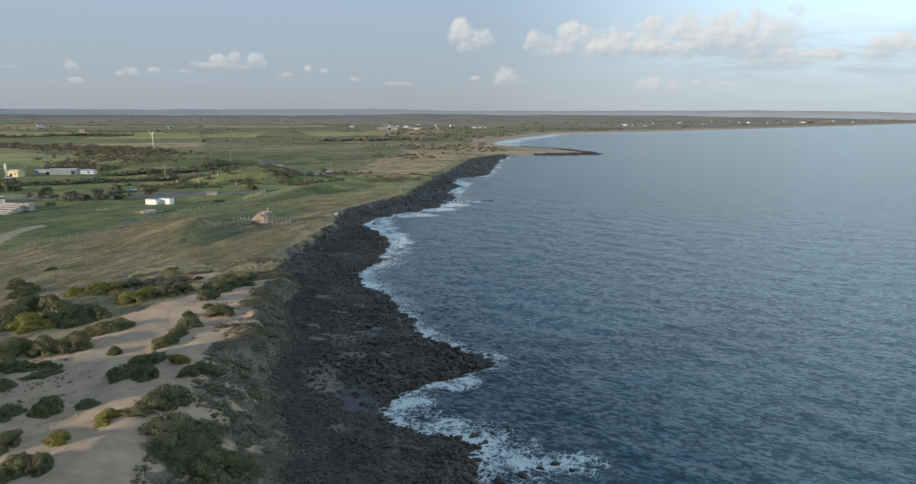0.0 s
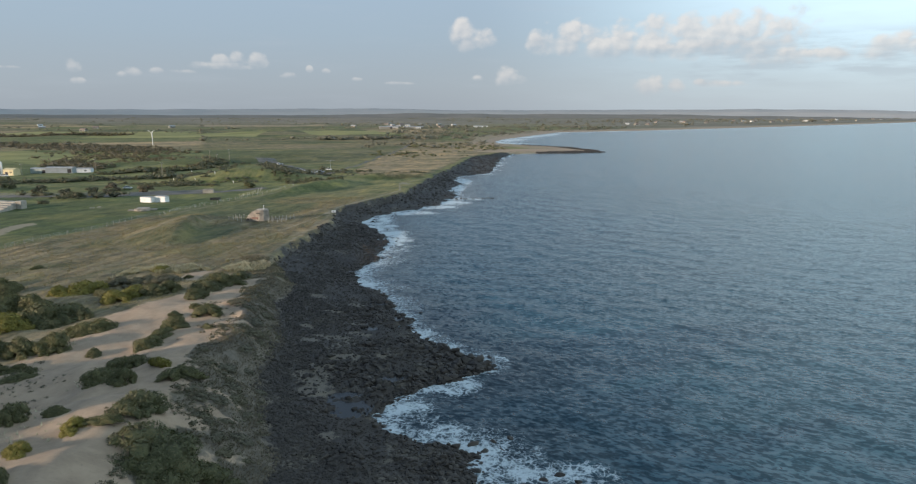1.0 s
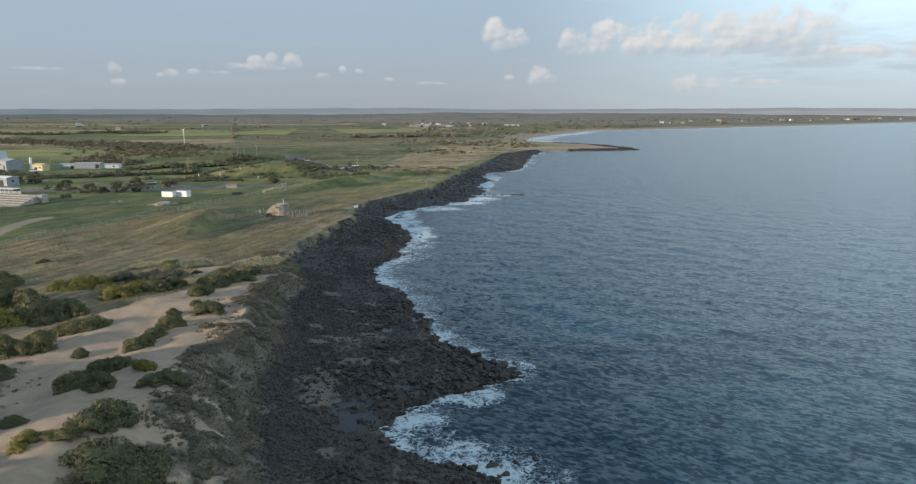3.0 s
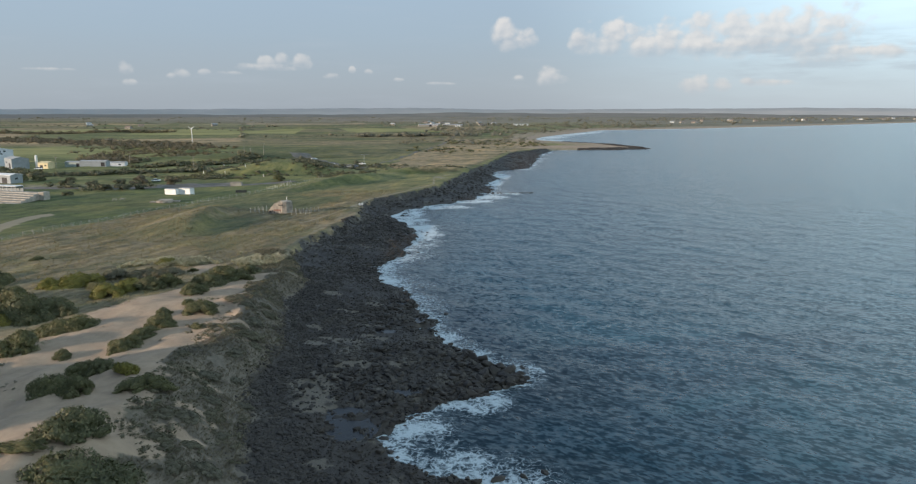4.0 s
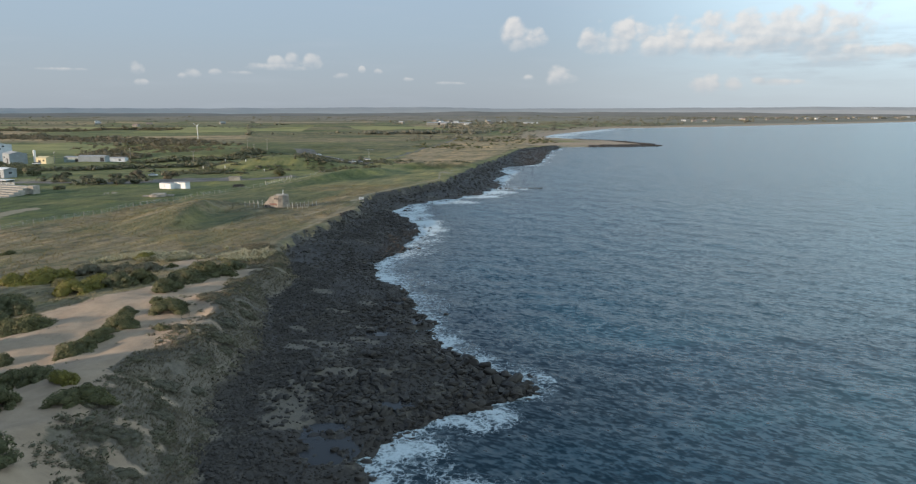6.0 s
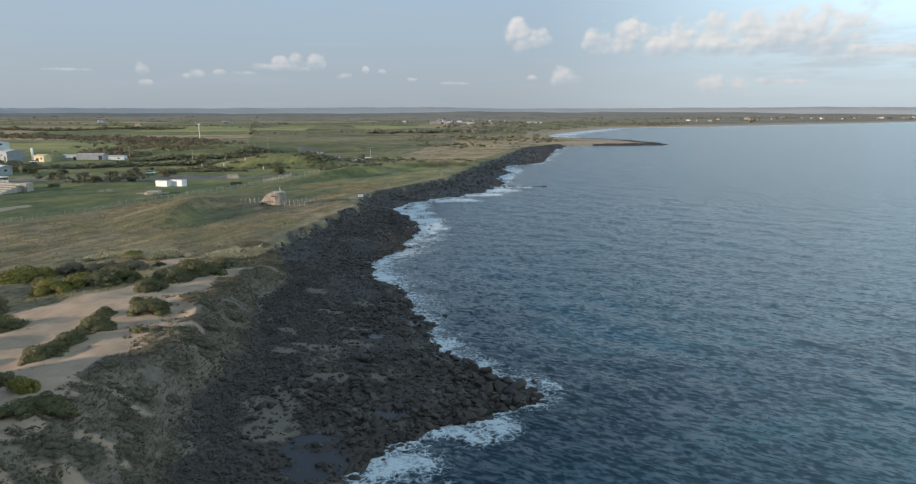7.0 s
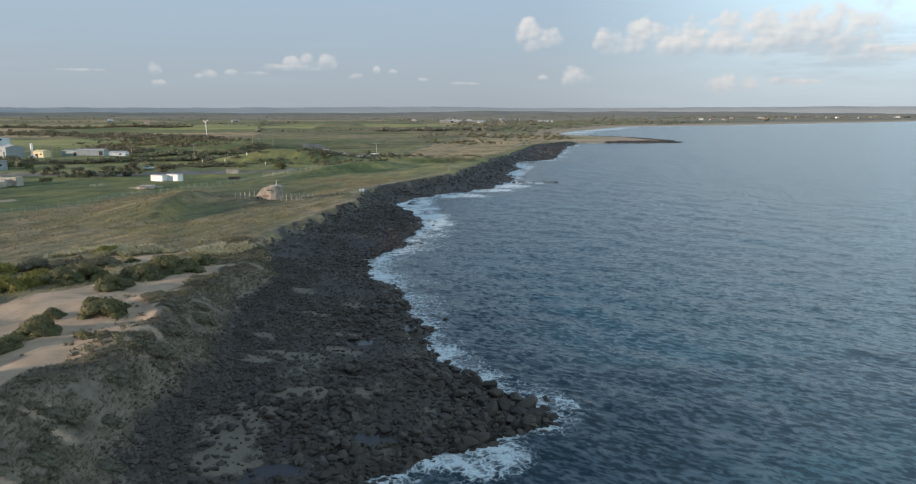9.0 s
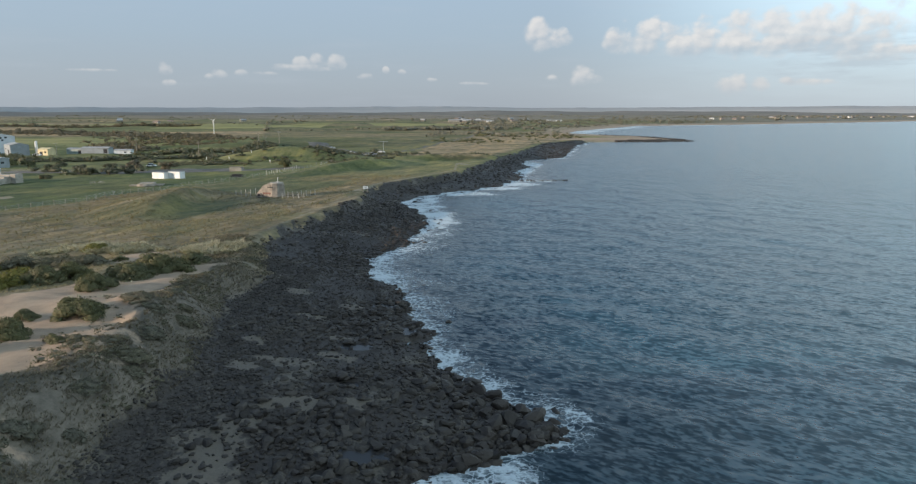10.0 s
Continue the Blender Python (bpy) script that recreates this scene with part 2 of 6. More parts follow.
        # grey-green low scrub on the dune face
        rough_scrub = n.mix(n.ramp(mid, 0.32, 0.62), (0.078, 0.069, 0.055), (0.17, 0.146, 0.117))
        rough_scrub = n.mix(n.math("MULTIPLY", n.ramp(fine, 0.45, 0.7), 0.5), rough_scrub, (0.056, 0.054, 0.038))
        turf = n.mix(scrub, turf, rough_scrub)
        grain = n.noise(p, 14.0, 4.0, 0.7)
        dune = n.mix(n.ramp(mid, 0.3, 0.72), (0.262, 0.197, 0.141), (0.362, 0.276, 0.198))
        dune = n.mix(n.math("MULTIPLY", n.ramp(fine, 0.55, 0.8), 0.3), dune, (0.215, 0.176, 0.13))
        dune = n.mix(n.math("MULTIPLY", n.ramp(n.noise(p, 1.6, 5.0, 0.75), 0.6, 0.7), 0.55), dune, (0.12, 0.105, 0.075))
        edge = n.ramp(n.math("ADD", sand, n.math("MULTIPLY", n.math("SUBTRACT", n.noise(p, 0.6, 5.0, 0.65), 0.5), 1.3)), 0.38, 0.62)
        col = n.mix(edge, turf, dune)
        pale_track = n.mix(fine, (0.19, 0.165, 0.115), (0.27, 0.235, 0.17))
        col = n.mix(n.ramp(n.math("ADD", track, n.math("MULTIPLY", n.math("SUBTRACT", mid, 0.5), 0.8)), 0.35, 0.65), col, pale_track)
        basalt = n.mix(n.ramp(fine, 0.3, 0.7), (0.026, 0.0222, 0.0192), (0.06, 0.0515, 0.0445))
        pale = n.ramp(n.math("ADD", n.noise(p, 0.16, 5.0, 0.68), n.math("MULTIPLY", n.math("SUBTRACT", fine, 0.5), 0.25)), 0.56, 0.66)
        basalt = n.mix(n.math("MULTIPLY", pale, 0.6), basalt, n.mix(mid, (0.10, 0.088, 0.07), (0.21, 0.185, 0.145)))
        gravel = n.node("ShaderNodeAttribute", out=2, attribute="gravel")
        basalt = n.mix(n.math("MULTIPLY", n.ramp(n.math("ADD", gravel, n.math("MULTIPLY", n.math("SUBTRACT", n.noise(p, 1.1, 6.0, 0.72), 0.5), 2.4)), 0.4, 0.72), 0.85), basalt, n.mix(fine, (0.095, 0.081, 0.063), (0.175, 0.152, 0.12)))
        rim = n.ramp(n.math("ADD", rock, n.math("MULTIPLY", n.math("SUBTRACT", n.noise(p, 0.7, 5.0, 0.7), 0.5), 1.7)), 0.38, 0.62)
        col = n.mix(rim, col, basalt)
        height_map = n.math("ADD", fine, n.math("MULTIPLY", grain, 0.4))
        return surface(n, col, n.mix(rim, (0.92,) * 3, (0.62,) * 3), height_map, 0.5, 0.12)
    return material("ground_cover", build)


def sea_material():
    def build(n, p):
        foam_at = n.node("ShaderNodeAttribute", out=2, attribute="foam")
        shallow = n.node("ShaderNodeAttribute", out=2, attribute="shallow")
        drift = n.node("ShaderNodeVectorMath", {0: p, 1: n.node("ShaderNodeVectorMath", {0: n.noise(p, 0.12, 3.0, 0.6, 1), 1: (2.5, 2.5, 0.0)}, operation="MULTIPLY")}, operation="ADD")
        # slopes of the waves: long swell, chop, ripples and wavelets, steeper across their crests
        slope = n.node("ShaderNodeNewGeometry", out=1)
        crest = None
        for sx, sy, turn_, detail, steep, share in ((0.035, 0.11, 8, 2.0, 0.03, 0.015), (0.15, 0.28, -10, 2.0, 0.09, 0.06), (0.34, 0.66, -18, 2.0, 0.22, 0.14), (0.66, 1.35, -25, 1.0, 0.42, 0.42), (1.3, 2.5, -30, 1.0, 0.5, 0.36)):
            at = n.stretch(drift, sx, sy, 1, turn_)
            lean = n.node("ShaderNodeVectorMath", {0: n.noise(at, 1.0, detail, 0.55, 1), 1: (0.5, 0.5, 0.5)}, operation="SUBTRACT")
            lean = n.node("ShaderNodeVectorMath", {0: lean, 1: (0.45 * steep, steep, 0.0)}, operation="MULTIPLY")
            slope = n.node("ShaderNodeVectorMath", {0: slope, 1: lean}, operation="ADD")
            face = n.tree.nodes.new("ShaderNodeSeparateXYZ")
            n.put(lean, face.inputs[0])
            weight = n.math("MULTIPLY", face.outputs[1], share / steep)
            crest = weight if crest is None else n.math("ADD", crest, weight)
        normal = n.node("ShaderNodeVectorMath", {0: slope}, operation="NORMALIZE")
        gust = n.noise(n.stretch(p, 0.008, 0.022, 1, 14), 1.0, 5.0, 0.6)
        deep = n.mix(shallow, n.mix(n.ramp(gust, 0.35, 0.65), (0.017, 0.054, 0.078), (0.022, 0.069, 0.098)), (0.027, 0.043, 0.052))
        # light and dark wave faces painted into the water colour by slope
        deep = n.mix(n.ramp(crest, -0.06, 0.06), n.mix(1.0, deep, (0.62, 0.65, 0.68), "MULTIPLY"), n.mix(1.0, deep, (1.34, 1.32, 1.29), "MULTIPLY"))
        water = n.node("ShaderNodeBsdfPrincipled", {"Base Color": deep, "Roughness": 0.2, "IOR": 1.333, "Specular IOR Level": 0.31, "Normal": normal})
        lace = n.noise(n.stretch(p, 1.0, 1.0, 1.0), 0.9, 6.0, 0.68)
        cell = n.node("ShaderNodeTexVoronoi", {"Vector": n.node("ShaderNodeVectorMath", {0: p, 1: n.node("ShaderNodeVectorMath", {0: n.noise(p, 0.5, 4.0, 0.6, 1), 1: (3.0, 3.0, 0.0)}, operation="MULTIPLY")}, operation="ADD"), "Scale": 1.15}, feature="DISTANCE_TO_EDGE")
        veins = n.math("SUBTRACT", 0.16, n.math("MINIMUM", cell, 0.16))
        froth = n.math("ADD", n.math("ADD", foam_at, n.math("MULTIPLY", n.math("SUBTRACT", lace, 0.5), 2.0)), n.math("MULTIPLY", veins, 3.0))
        mask = n.math("MULTIPLY", n.math("MULTIPLY", n.ramp(froth, 0.5, 1.3), n.ramp(foam_at, 0.02, 0.3)), 0.92)
        white = surface(n, n.mix(n.noise(p, 3.0), (0.36, 0.43, 0.47), (0.64, 0.69, 0.71)), 0.85, lace, 0.6, 0.2)
        return n.node("ShaderNodeMixShader", {0: mask, 1: water, 2: white})
    return material("sea_water", build)


def rock_material(name="basalt", gain=1.0):
    def build(n, p):
        island = n.node("ShaderNodeNewGeometry", out=8)
        each = n.node("ShaderNodeObjectInfo", out=5)
        where = n.node("ShaderNodeNewGeometry", out=0)
        fine, mid = n.noise(where, 5.0, 5.0, 0.7), n.noise(where, 0.16, 5.0, 0.68)
        vary = n.math("FRACT", n.math("ADD", island, each))
        level = n.tree.nodes.new("ShaderNodeSeparateXYZ")
        n.put(where, level.inputs[0])
        dry = n.ramp(n.math("ADD", level.outputs[2], n.math("MULTIPLY", n.math("SUBTRACT", n.noise(where, 0.11, 4.0, 0.6), 0.5), 3.2)), 0.9, 2.1)
        col = n.mix(dry, n.mix(vary, (0.024, 0.02, 0.0172), (0.05, 0.0415, 0.0345)), n.mix(vary, (0.034 * gain, 0.0305 * gain, 0.028 * gain), (0.078 * gain, 0.070 * gain, 0.064 * gain)))
        dusty = n.math("MULTIPLY", n.ramp(mid, 0.46, 0.62), n.math("ADD", 0.35, n.math("MULTIPLY", vary, 0.55)))
        col = n.mix(dusty, col, (0.07, 0.062, 0.053))
        col = n.mix(n.math("MULTIPLY", n.ramp(fine, 0.5, 0.75), 0.4), col, (0.02, 0.0175, 0.015))
        return surface(n, col, n.mix(dry, (0.5,) * 3, (0.85,) * 3), fine, 0.5, 0.06, specular=0.2)
    return material(name, build)


GROUND, SEA, BASALT, DRY_ROCK = ground_material(), sea_material(), rock_material(), rock_material("weathered_rock", 1.9)
LEAF = leafy("dune_shrub_leaves", (0.045, 0.052, 0.03), (0.14, 0.138, 0.07), (0.172, 0.152, 0.088))
LEAF_YELLOW = leafy("golden_shrub_leaves", (0.07, 0.076, 0.024), (0.23, 0.205, 0.055), (0.24, 0.185, 0.058))
LEAF_GREY = leafy("grey_shrub_leaves", (0.0744, 0.072, 0.0552), (0.154, 0.144, 0.112), (0.204, 0.18, 0.142))
LEAF_DARK = leafy("hedge_leaves", (0.0736, 0.0759, 0.0529), (0.121, 0.12, 0.0805), (0.149, 0.132, 0.092))
LEAF_RUST = leafy("rusty_tree_leaves", (0.088, 0.078, 0.056), (0.142, 0.122, 0.085), (0.165, 0.135, 0.1))
STRAW = leafy("straw_grass", (0.155, 0.132, 0.078), (0.265, 0.222, 0.136), (0.3, 0.252, 0.168))
TUSSOCK = leafy("dune_tussock", (0.22, 0.204, 0.149), (0.418, 0.38, 0.292), (0.484, 0.44, 0.341))
FACE_GRASS = leafy("dune_face_grass", (0.0864, 0.0756, 0.06), (0.18, 0.154, 0.124), (0.24, 0.202, 0.156))
# far leaves, paled and greyed with haze put into their colour
LEAF_HAZY = leafy("hazy_scrub_leaves", (0.125, 0.124, 0.105), (0.185, 0.178, 0.148), (0.19, 0.172, 0.145))
BARK = plain("weathered_bark", (0.10, 0.078, 0.058), 0.9, 10, 0.4)

# ---- shape of the land ----
SHORE_NEAR = [(10, -1500), (4, -50), (2, 40), (-1, 75), (0, 86), (-6, 88.6), (-10.6, 91.4), (-13.6, 95.5), (-14, 100.5), (-11.8, 103.6), (-8, 105.4), (-4, 110),
              (0, 114.5), (3.5, 116), (4, 121), (-1, 123), (-3, 127), (-8, 133), (-11, 140), (-14, 149), (-17, 160),
              (-21, 168), (-27, 178), (-32, 189), (-27, 200), (-26, 213), (-25, 229), (-28, 247), (-33, 260)]
SHORE_FAR = [(-40, 274), (-37, 291), (-33, 298), (-23, 310), (-16, 319), (-9, 333), (-7, 349), (-1, 362), (-1, 372), (-5, 390), (0, 428), (-4, 455), (3, 480),
             (22, 500), (30, 560), (38, 640), (58, 727), (110, 745), (160, 768), (148, 800), (130, 860),
             (100, 890), (57, 970), (58, 1030), (76, 1110), (217, 1480), (460, 1640), (930, 2040),
             (2150, 3148), (4000, 4300), (5400, 4990)]
SHORE = np.array(SHORE_NEAR + SHORE_FAR, float)
LAND = np.vstack([SHORE, [(5400, 6000), (-6000, 6000), (-6000, -1500)]])
TOE_Y = [-100, 40, 71, 78, 92, 108, 122, 134, 150, 165, 185, 200, 225, 250, 262, 280, 294, 339, 394, 450, 543, 632, 694, 740]
TOE_X = [-20, -20, -21.5, -22.2, -28.2, -33, -33, -35.5, -40.5, -41, -49.5, -51.5, -49, -45, -46.5, -50, -45, -27, -19, -12, 3, 15, 42, 66]


def lattice(seed):
    return np.random.RandomState(seed).rand(256, 256)


LATTICE = [lattice(s) for s in range(6)]


def wobble(x, y, scale, seed=0):
    """Smooth value noise in -1..1."""
    u, v = np.asarray(x, float) / scale + 37.1 * seed, np.asarray(y, float) / scale + 11.7 * seed
    i, j = np.floor(u).astype(int), np.floor(v).astype(int)
    a, b = u - i, v - j
    a, b = a * a * (3 - 2 * a), b * b * (3 - 2 * b)
    g = LATTICE[seed % 6]
    p = lambda m, n: g[(i + m) % 256, (j + n) % 256]
    return 2 * ((p(0, 0) * (1 - a) + p(1, 0) * a) * (1 - b) + (p(0, 1) * (1 - a) + p(1, 1) * a) * b) - 1


def ramp(v, lo, hi):
    w = np.clip((np.asarray(v, float) - lo) / (hi - lo), 0, 1)
    return w * w * (3 - 2 * w)


def shore_distance(x, y):
    """Metres from the water's edge, positive on land."""
    x, y = np.asarray(x, float), np.asarray(y, float)
    best = np.full(x.shape, 1e9)
    for (ax, ay), (bx, by) in zip(SHORE[:-1], SHORE[1:]):
        dx, dy = bx - ax, by - ay
        w = np.clip(((x - ax) * dx + (y - ay) * dy) / (dx * dx + dy * dy), 0, 1)
        best = np.minimum(best, (x - ax - w * dx) ** 2 + (y - ay - w * dy) ** 2)
    inside = np.zeros(x.shape, bool)
    for (ax, ay), (bx, by) in zip(LAND, np.roll(LAND, -1, 0)):
        if ay != by:
            inside ^= ((ay > y) != (by > y)) & (x < ax + (y - ay) / (by - ay) * (bx - ax))
    out = np.where(inside, 1, -1) * np.sqrt(best)
    ragged = ramp(np.abs(out), 9, 2) * ramp(y, 760, 700) * (1 + ramp(y, 260, 330))
    return out + ragged * (1.3 * wobble(x, y, 4.6, 4) + 0.9 * wobble(x, y, 2.1, 1))


def inland(x, y):
    """Metres inland from the foot of the dunes."""
    return np.interp(y, TOE_Y, TOE_X) + 1.2 * wobble(x, y, 7, 2) - x


def hump(x, y, cx, cy, length, width, turn, height, lee=1.0):
    c, s = math.cos(radians(turn)), math.sin(radians(turn))
    u, v = (x - cx) * c + (y - cy) * s, -(x - cx) * s + (y - cy) * c
    return height * np.exp(-(u / length) ** 2 - (v / np.where(v > 0, width * lee, width)) ** 2)


# tide pools: x, y, half length, half width, level
POOLS = [(-19.2, 101.8, 2.7, 2.7, 0.64), (-17.0, 99.2, 2.2, 3.8, 0.644), (-19.0, 96.6, 2.4, 1.7, 0.636), (-14.4, 106.6, 1.4, 0.9, 0.632), (-12.0, 110, 2.2, 1.1, 0.72), (-15.8, 143.5, 2.2, 1.3, 0.62),
         (-17.5, 124, 2.0, 0.9, 0.9), (-19.5, 155, 2.0, 1.0, 0.7), (-19.5, 136, 2.2, 0.9, 0.85)]
# pale gravel between the boulders: x, y, half length, half width
GRAVEL = [(-25.0, 107.4, 3.6, 4.2), (-31.5, 134.5, 1.8, 1.0), (-25.5, 129, 4.0, 1.4), (-29.5, 125.5, 2.4, 1.0), (-20.5, 117.5, 3.6, 1.1), (-21, 132, 3, 0.8),
          (-15, 119, 2.0, 0.8), (-27, 146, 3, 1), (-24, 152, 2.4, 0.8), (-33, 158, 2.5, 0.9), (-22, 139, 1.6, 0.7), (-19, 88, 1.8, 0.8)]


def gravel_at(x, y):
    x, y = np.asarray(x, float), np.asarray(y, float)
    best = np.full(x.shape, -9.0)
    for px, py, a, b in GRAVEL:
        best = np.maximum(best, 1 - ((x - px) / a) ** 2 - ((y - py) / (1.6 * b)) ** 2)
    return ramp(best + 0.75 * wobble(x, y, 1.3, 1) + 0.5 * wobble(x, y, 3.1, 4), -0.1, 0.5)


def height(x, y, d=None):
    x, y = np.asarray(x, float), np.asarray(y, float)
    d = shore_distance(x, y) if d is None else d
    u = inland(x, y)
    rocky = ramp(y, 745, 700)
    # rock shelf
    w = np.maximum(d + np.maximum(-u, 0), 4)
    shelf = np.where(d > 0, 0.25 + 2.3 * np.clip(d / w, 0, 1) ** 1.1 * ramp(d, 0, 3), d * 0.3)
    rough = ramp(d, -3, 2) * rocky
    shelf = shelf + rough * (0.28 * wobble(x, y, 2.6, 1) + 0.3 * wobble(x, y, 9, 3) + 0.12 * wobble(x, y, 0.9, 4))
    hollow = []
    for px, py, a, b, level in POOLS:
        q = (((x - px) / a) ** 2 + ((y - py) / b) ** 2) * (1 + 0.38 * wobble(x, y, 2.6, 3) + 0.1 * wobble(x, y, 1.3, 1))
        lip = ramp(q, 1.0, 1.35) * ramp(q, 4.2, 2.7)
        shelf = np.maximum(shelf, lip * (level + 0.14 + 0.14 * wobble(x, y, 1.7, 2)) - 9 * (1 - lip))
        hollow.append((ramp(q, 1.5, 0.65), level))
    for k, level in hollow:
        shelf = shelf * (1 - k) + (level - 0.14 + 0.3 * wobble(x, y, 1.9, 5) + 0.14 * wobble(x, y, 0.8, 2)) * k
    # dune face and the land behind
    crest = np.interp(y, [40, 60, 75, 83, 91, 105, 120, 140, 165, 200, 300, 400, 560, 740],
                      [12.8, 12.0, 11.4, 9.6, 8.6, 8.0, 7.4, 6.0, 4.8, 4.6, 4.8, 4.2, 3.6, 3.0])
    face = np.interp(y, [60, 78, 88, 110, 125, 150, 170, 200, 300], [19, 18.5, 13, 7.5, 8, 7, 6, 2.4, 1.9])
    base = np.interp(y, [60, 76, 84, 100, 140, 170, 240, 320, 500], [9.6, 8.6, 6.0, 5.0, 5.0, 4.5, 4.3, 3.6, 3.2]) - 0.4 * ramp(x, -95, -140) * ramp(y, 480, 260)
    back = base + (crest - base) * np.exp(-(np.maximum(u - face, 0) / np.interp(y, [70, 84, 100, 140], [26, 13, 17, 26])) ** 2)
    land = 2.45 + (back - 2.45) * ramp(u, -1.0, face)
    dune = ramp(y, 175, 130) * ramp(u, 2, 10) * ramp(u, 75, 45)
    land = land + dune * (0.75 * wobble(x, y, 12, 0) + 0.4 * wobble(x, y, 5, 1) + 0.12 * wobble(x, y, 1.8, 2))
    gully = ramp(y, 190, 120) * ramp(u, 0, 3) * ramp(u, 14, 8)
    land = land + gully * (0.4 * wobble(x, y, 2.5, 3) + 0.5 * wobble(x * 0.4, y, 4, 4))
    plain = ramp(u, 2, 14)
    land = land + plain * (0.42 * wobble(x, y, 14, 5) + 0.26 * wobble(x, y, 5.5, 1) + 0.1 * wobble(x, y, 2.6, 3)) + plain * ramp(y, 300, 500) * (0.8 * wobble(x, y, 70, 2) + ramp(u, 25, 60) * (1.3 * wobble(x, y, 28, 4) + 0.5 * wobble(x, y, 12, 3)) * ramp(y, 1100, 800) * ramp(np.hypot(x + 112, y - 495), 40, 90))
    # two unseen dunes added on the sun side to shade the near sand
    land = land + hump(x, y, -109, 64, 18, 11, 114, 22) + hump(x, y, -94, 30, 7, 10, 114, 16)
    land = land + hump(x, y, -93.0, 233, 23, 2.5, 98, 4.0, 4.6) + hump(x, y, -97, 250, 9, 7, 92, 0.7) - hump(x, y, -83, 228, 18, 6, 98, 0.7)
    land = land + hump(x, y, -126, 412, 30, 9, 12, 7.5, 1.6) + hump(x, y, -77, 360, 40, 4.0, 66, 3.9, 3.0)
    land = land + hump(x, y, -42, 425, 26, 4.5, 25, 3.2, 3.0) + hump(x, y, -200, 560, 60, 25, 30, 4)
    land = np.where(u > -1, land, 2.45)
    blend = ramp(u, -1.5, 1.5)
    near = shelf * (1 - blend) + land * blend
    # sandy spit and the long bay beach
    beach = np.where(d > 0, np.minimum(d * 0.11, 2.0) + 4.5 * ramp(d, 35, 110) * ramp(y, 900, 1200) * (1 + 0.5 * wobble(x, y, 60, 1))
                     + 0.6 * ramp(d, 10, 30) * wobble(x, y, 18, 2), d * 0.15)
    out = near * rocky + beach * (1 - rocky)
    out = np.where((d > 0), out, np.minimum(out, 0.12 + 0.3 * wobble(x, y, 2.6, 1)))
    return np.where(d < -12, -3.0, out)


# ---- ground, sea, distance ----


def part(name, mesh, mat, parent=None, label="", at=None):
    """Links a bmesh or mesh as one object under a thing or a part."""
    if isinstance(mesh, bmesh.types.BMesh):
        data = bpy.data.meshes.new(name)
        mesh.to_mesh(data)
        mesh.free()
    else:
        data = mesh
    if not data.materials:
        data.materials.append(mat)
    ob = new(name, data)
    if parent is not None:
        ob.parent = parent
    if at is not None:
        ob.matrix_basis = at
    if label:
        ob["label"] = label
    return ob


def mesh_of(name, verts, faces, smooth=False):
    """A mesh from arrays of corners and of faces with one number of corners each."""
    verts, faces = np.asarray(verts, np.float32), np.asarray(faces, np.int32)
    data, k = bpy.data.meshes.new(name), faces.shape[1]
    data.vertices.add(len(verts))
    data.vertices.foreach_set("co", verts.ravel())
    data.loops.add(faces.size)
    data.loops.foreach_set("vertex_index", faces.ravel())
    data.polygons.add(len(faces))
    data.polygons.foreach_set("loop_start", np.arange(0, faces.size, k, dtype=np.int32))
    data.polygons.foreach_set("use_smooth", np.full(len(faces), smooth))
    data.update(calc_edges=True)
    return data


def steps(lo, fine_lo, fine_hi, hi, size, growth, back=0.09):
    """Grid lines: even between fine_lo and fine_hi, wider and wider outside."""
    mid = list(np.arange(fine_lo, fine_hi, size))
    up, down, s = [fine_hi], [], size
    while up[-1] < hi:
        s = min(s * (1 + growth), 60)
        up.append(up[-1] + s)
    s, v = size, fine_lo
    while v > lo:
        s = min(s * (1 + back), 90)
        v -= s
        down.append(v)
    return np.array(down[::-1] + mid + up)


def sheet(xs, ys, keep):
    """Corners x, y and quads of a grid, without the quads whose corners all fail keep."""
    gx, gy = np.meshgrid(xs, ys)
    x, y = gx.ravel(), gy.ravel()
    d = shore_distance(x, y)
    ok = keep(d)
    n = len(xs)
    i = (np.arange(len(ys) - 1)[:, None] * n + np.arange(n - 1)[None, :]).ravel()
    quads = np.stack([i, i + 1, i + 1 + n, i + n], 1)
    quads = quads[ok[quads].any(1)]
    used = np.unique(quads)
    back = np.full(len(x), -1)
    back[used] = np.arange(len(used))
    return x[used], y[used], d[used], back[quads]


def add_attribute(mesh, name, values):
    values = np.asarray(values, np.float32)
    if values.ndim == 1:
        mesh.attributes.new(name, "FLOAT", "POINT").data.foreach_set("value", values)
    else:
        mesh.attributes.new(name, "FLOAT_COLOR", "POINT").data.foreach_set("color", values.ravel())


def near_line(x, y, pts, width):
    """1 on a line through pts, fading over its width."""
    best = np.full(x.shape, 1e9)
    for (ax, ay), (bx, by) in zip(pts[:-1], pts[1:]):
        dx, dy = bx - ax, by - ay
        w = np.clip(((x - ax) * dx + (y - ay) * dy) / (dx * dx + dy * dy), 0, 1)
        best = np.minimum(best, np.hypot(x - ax - w * dx, y - ay - w * dy))
    return ramp(best, width, width * 0.4)


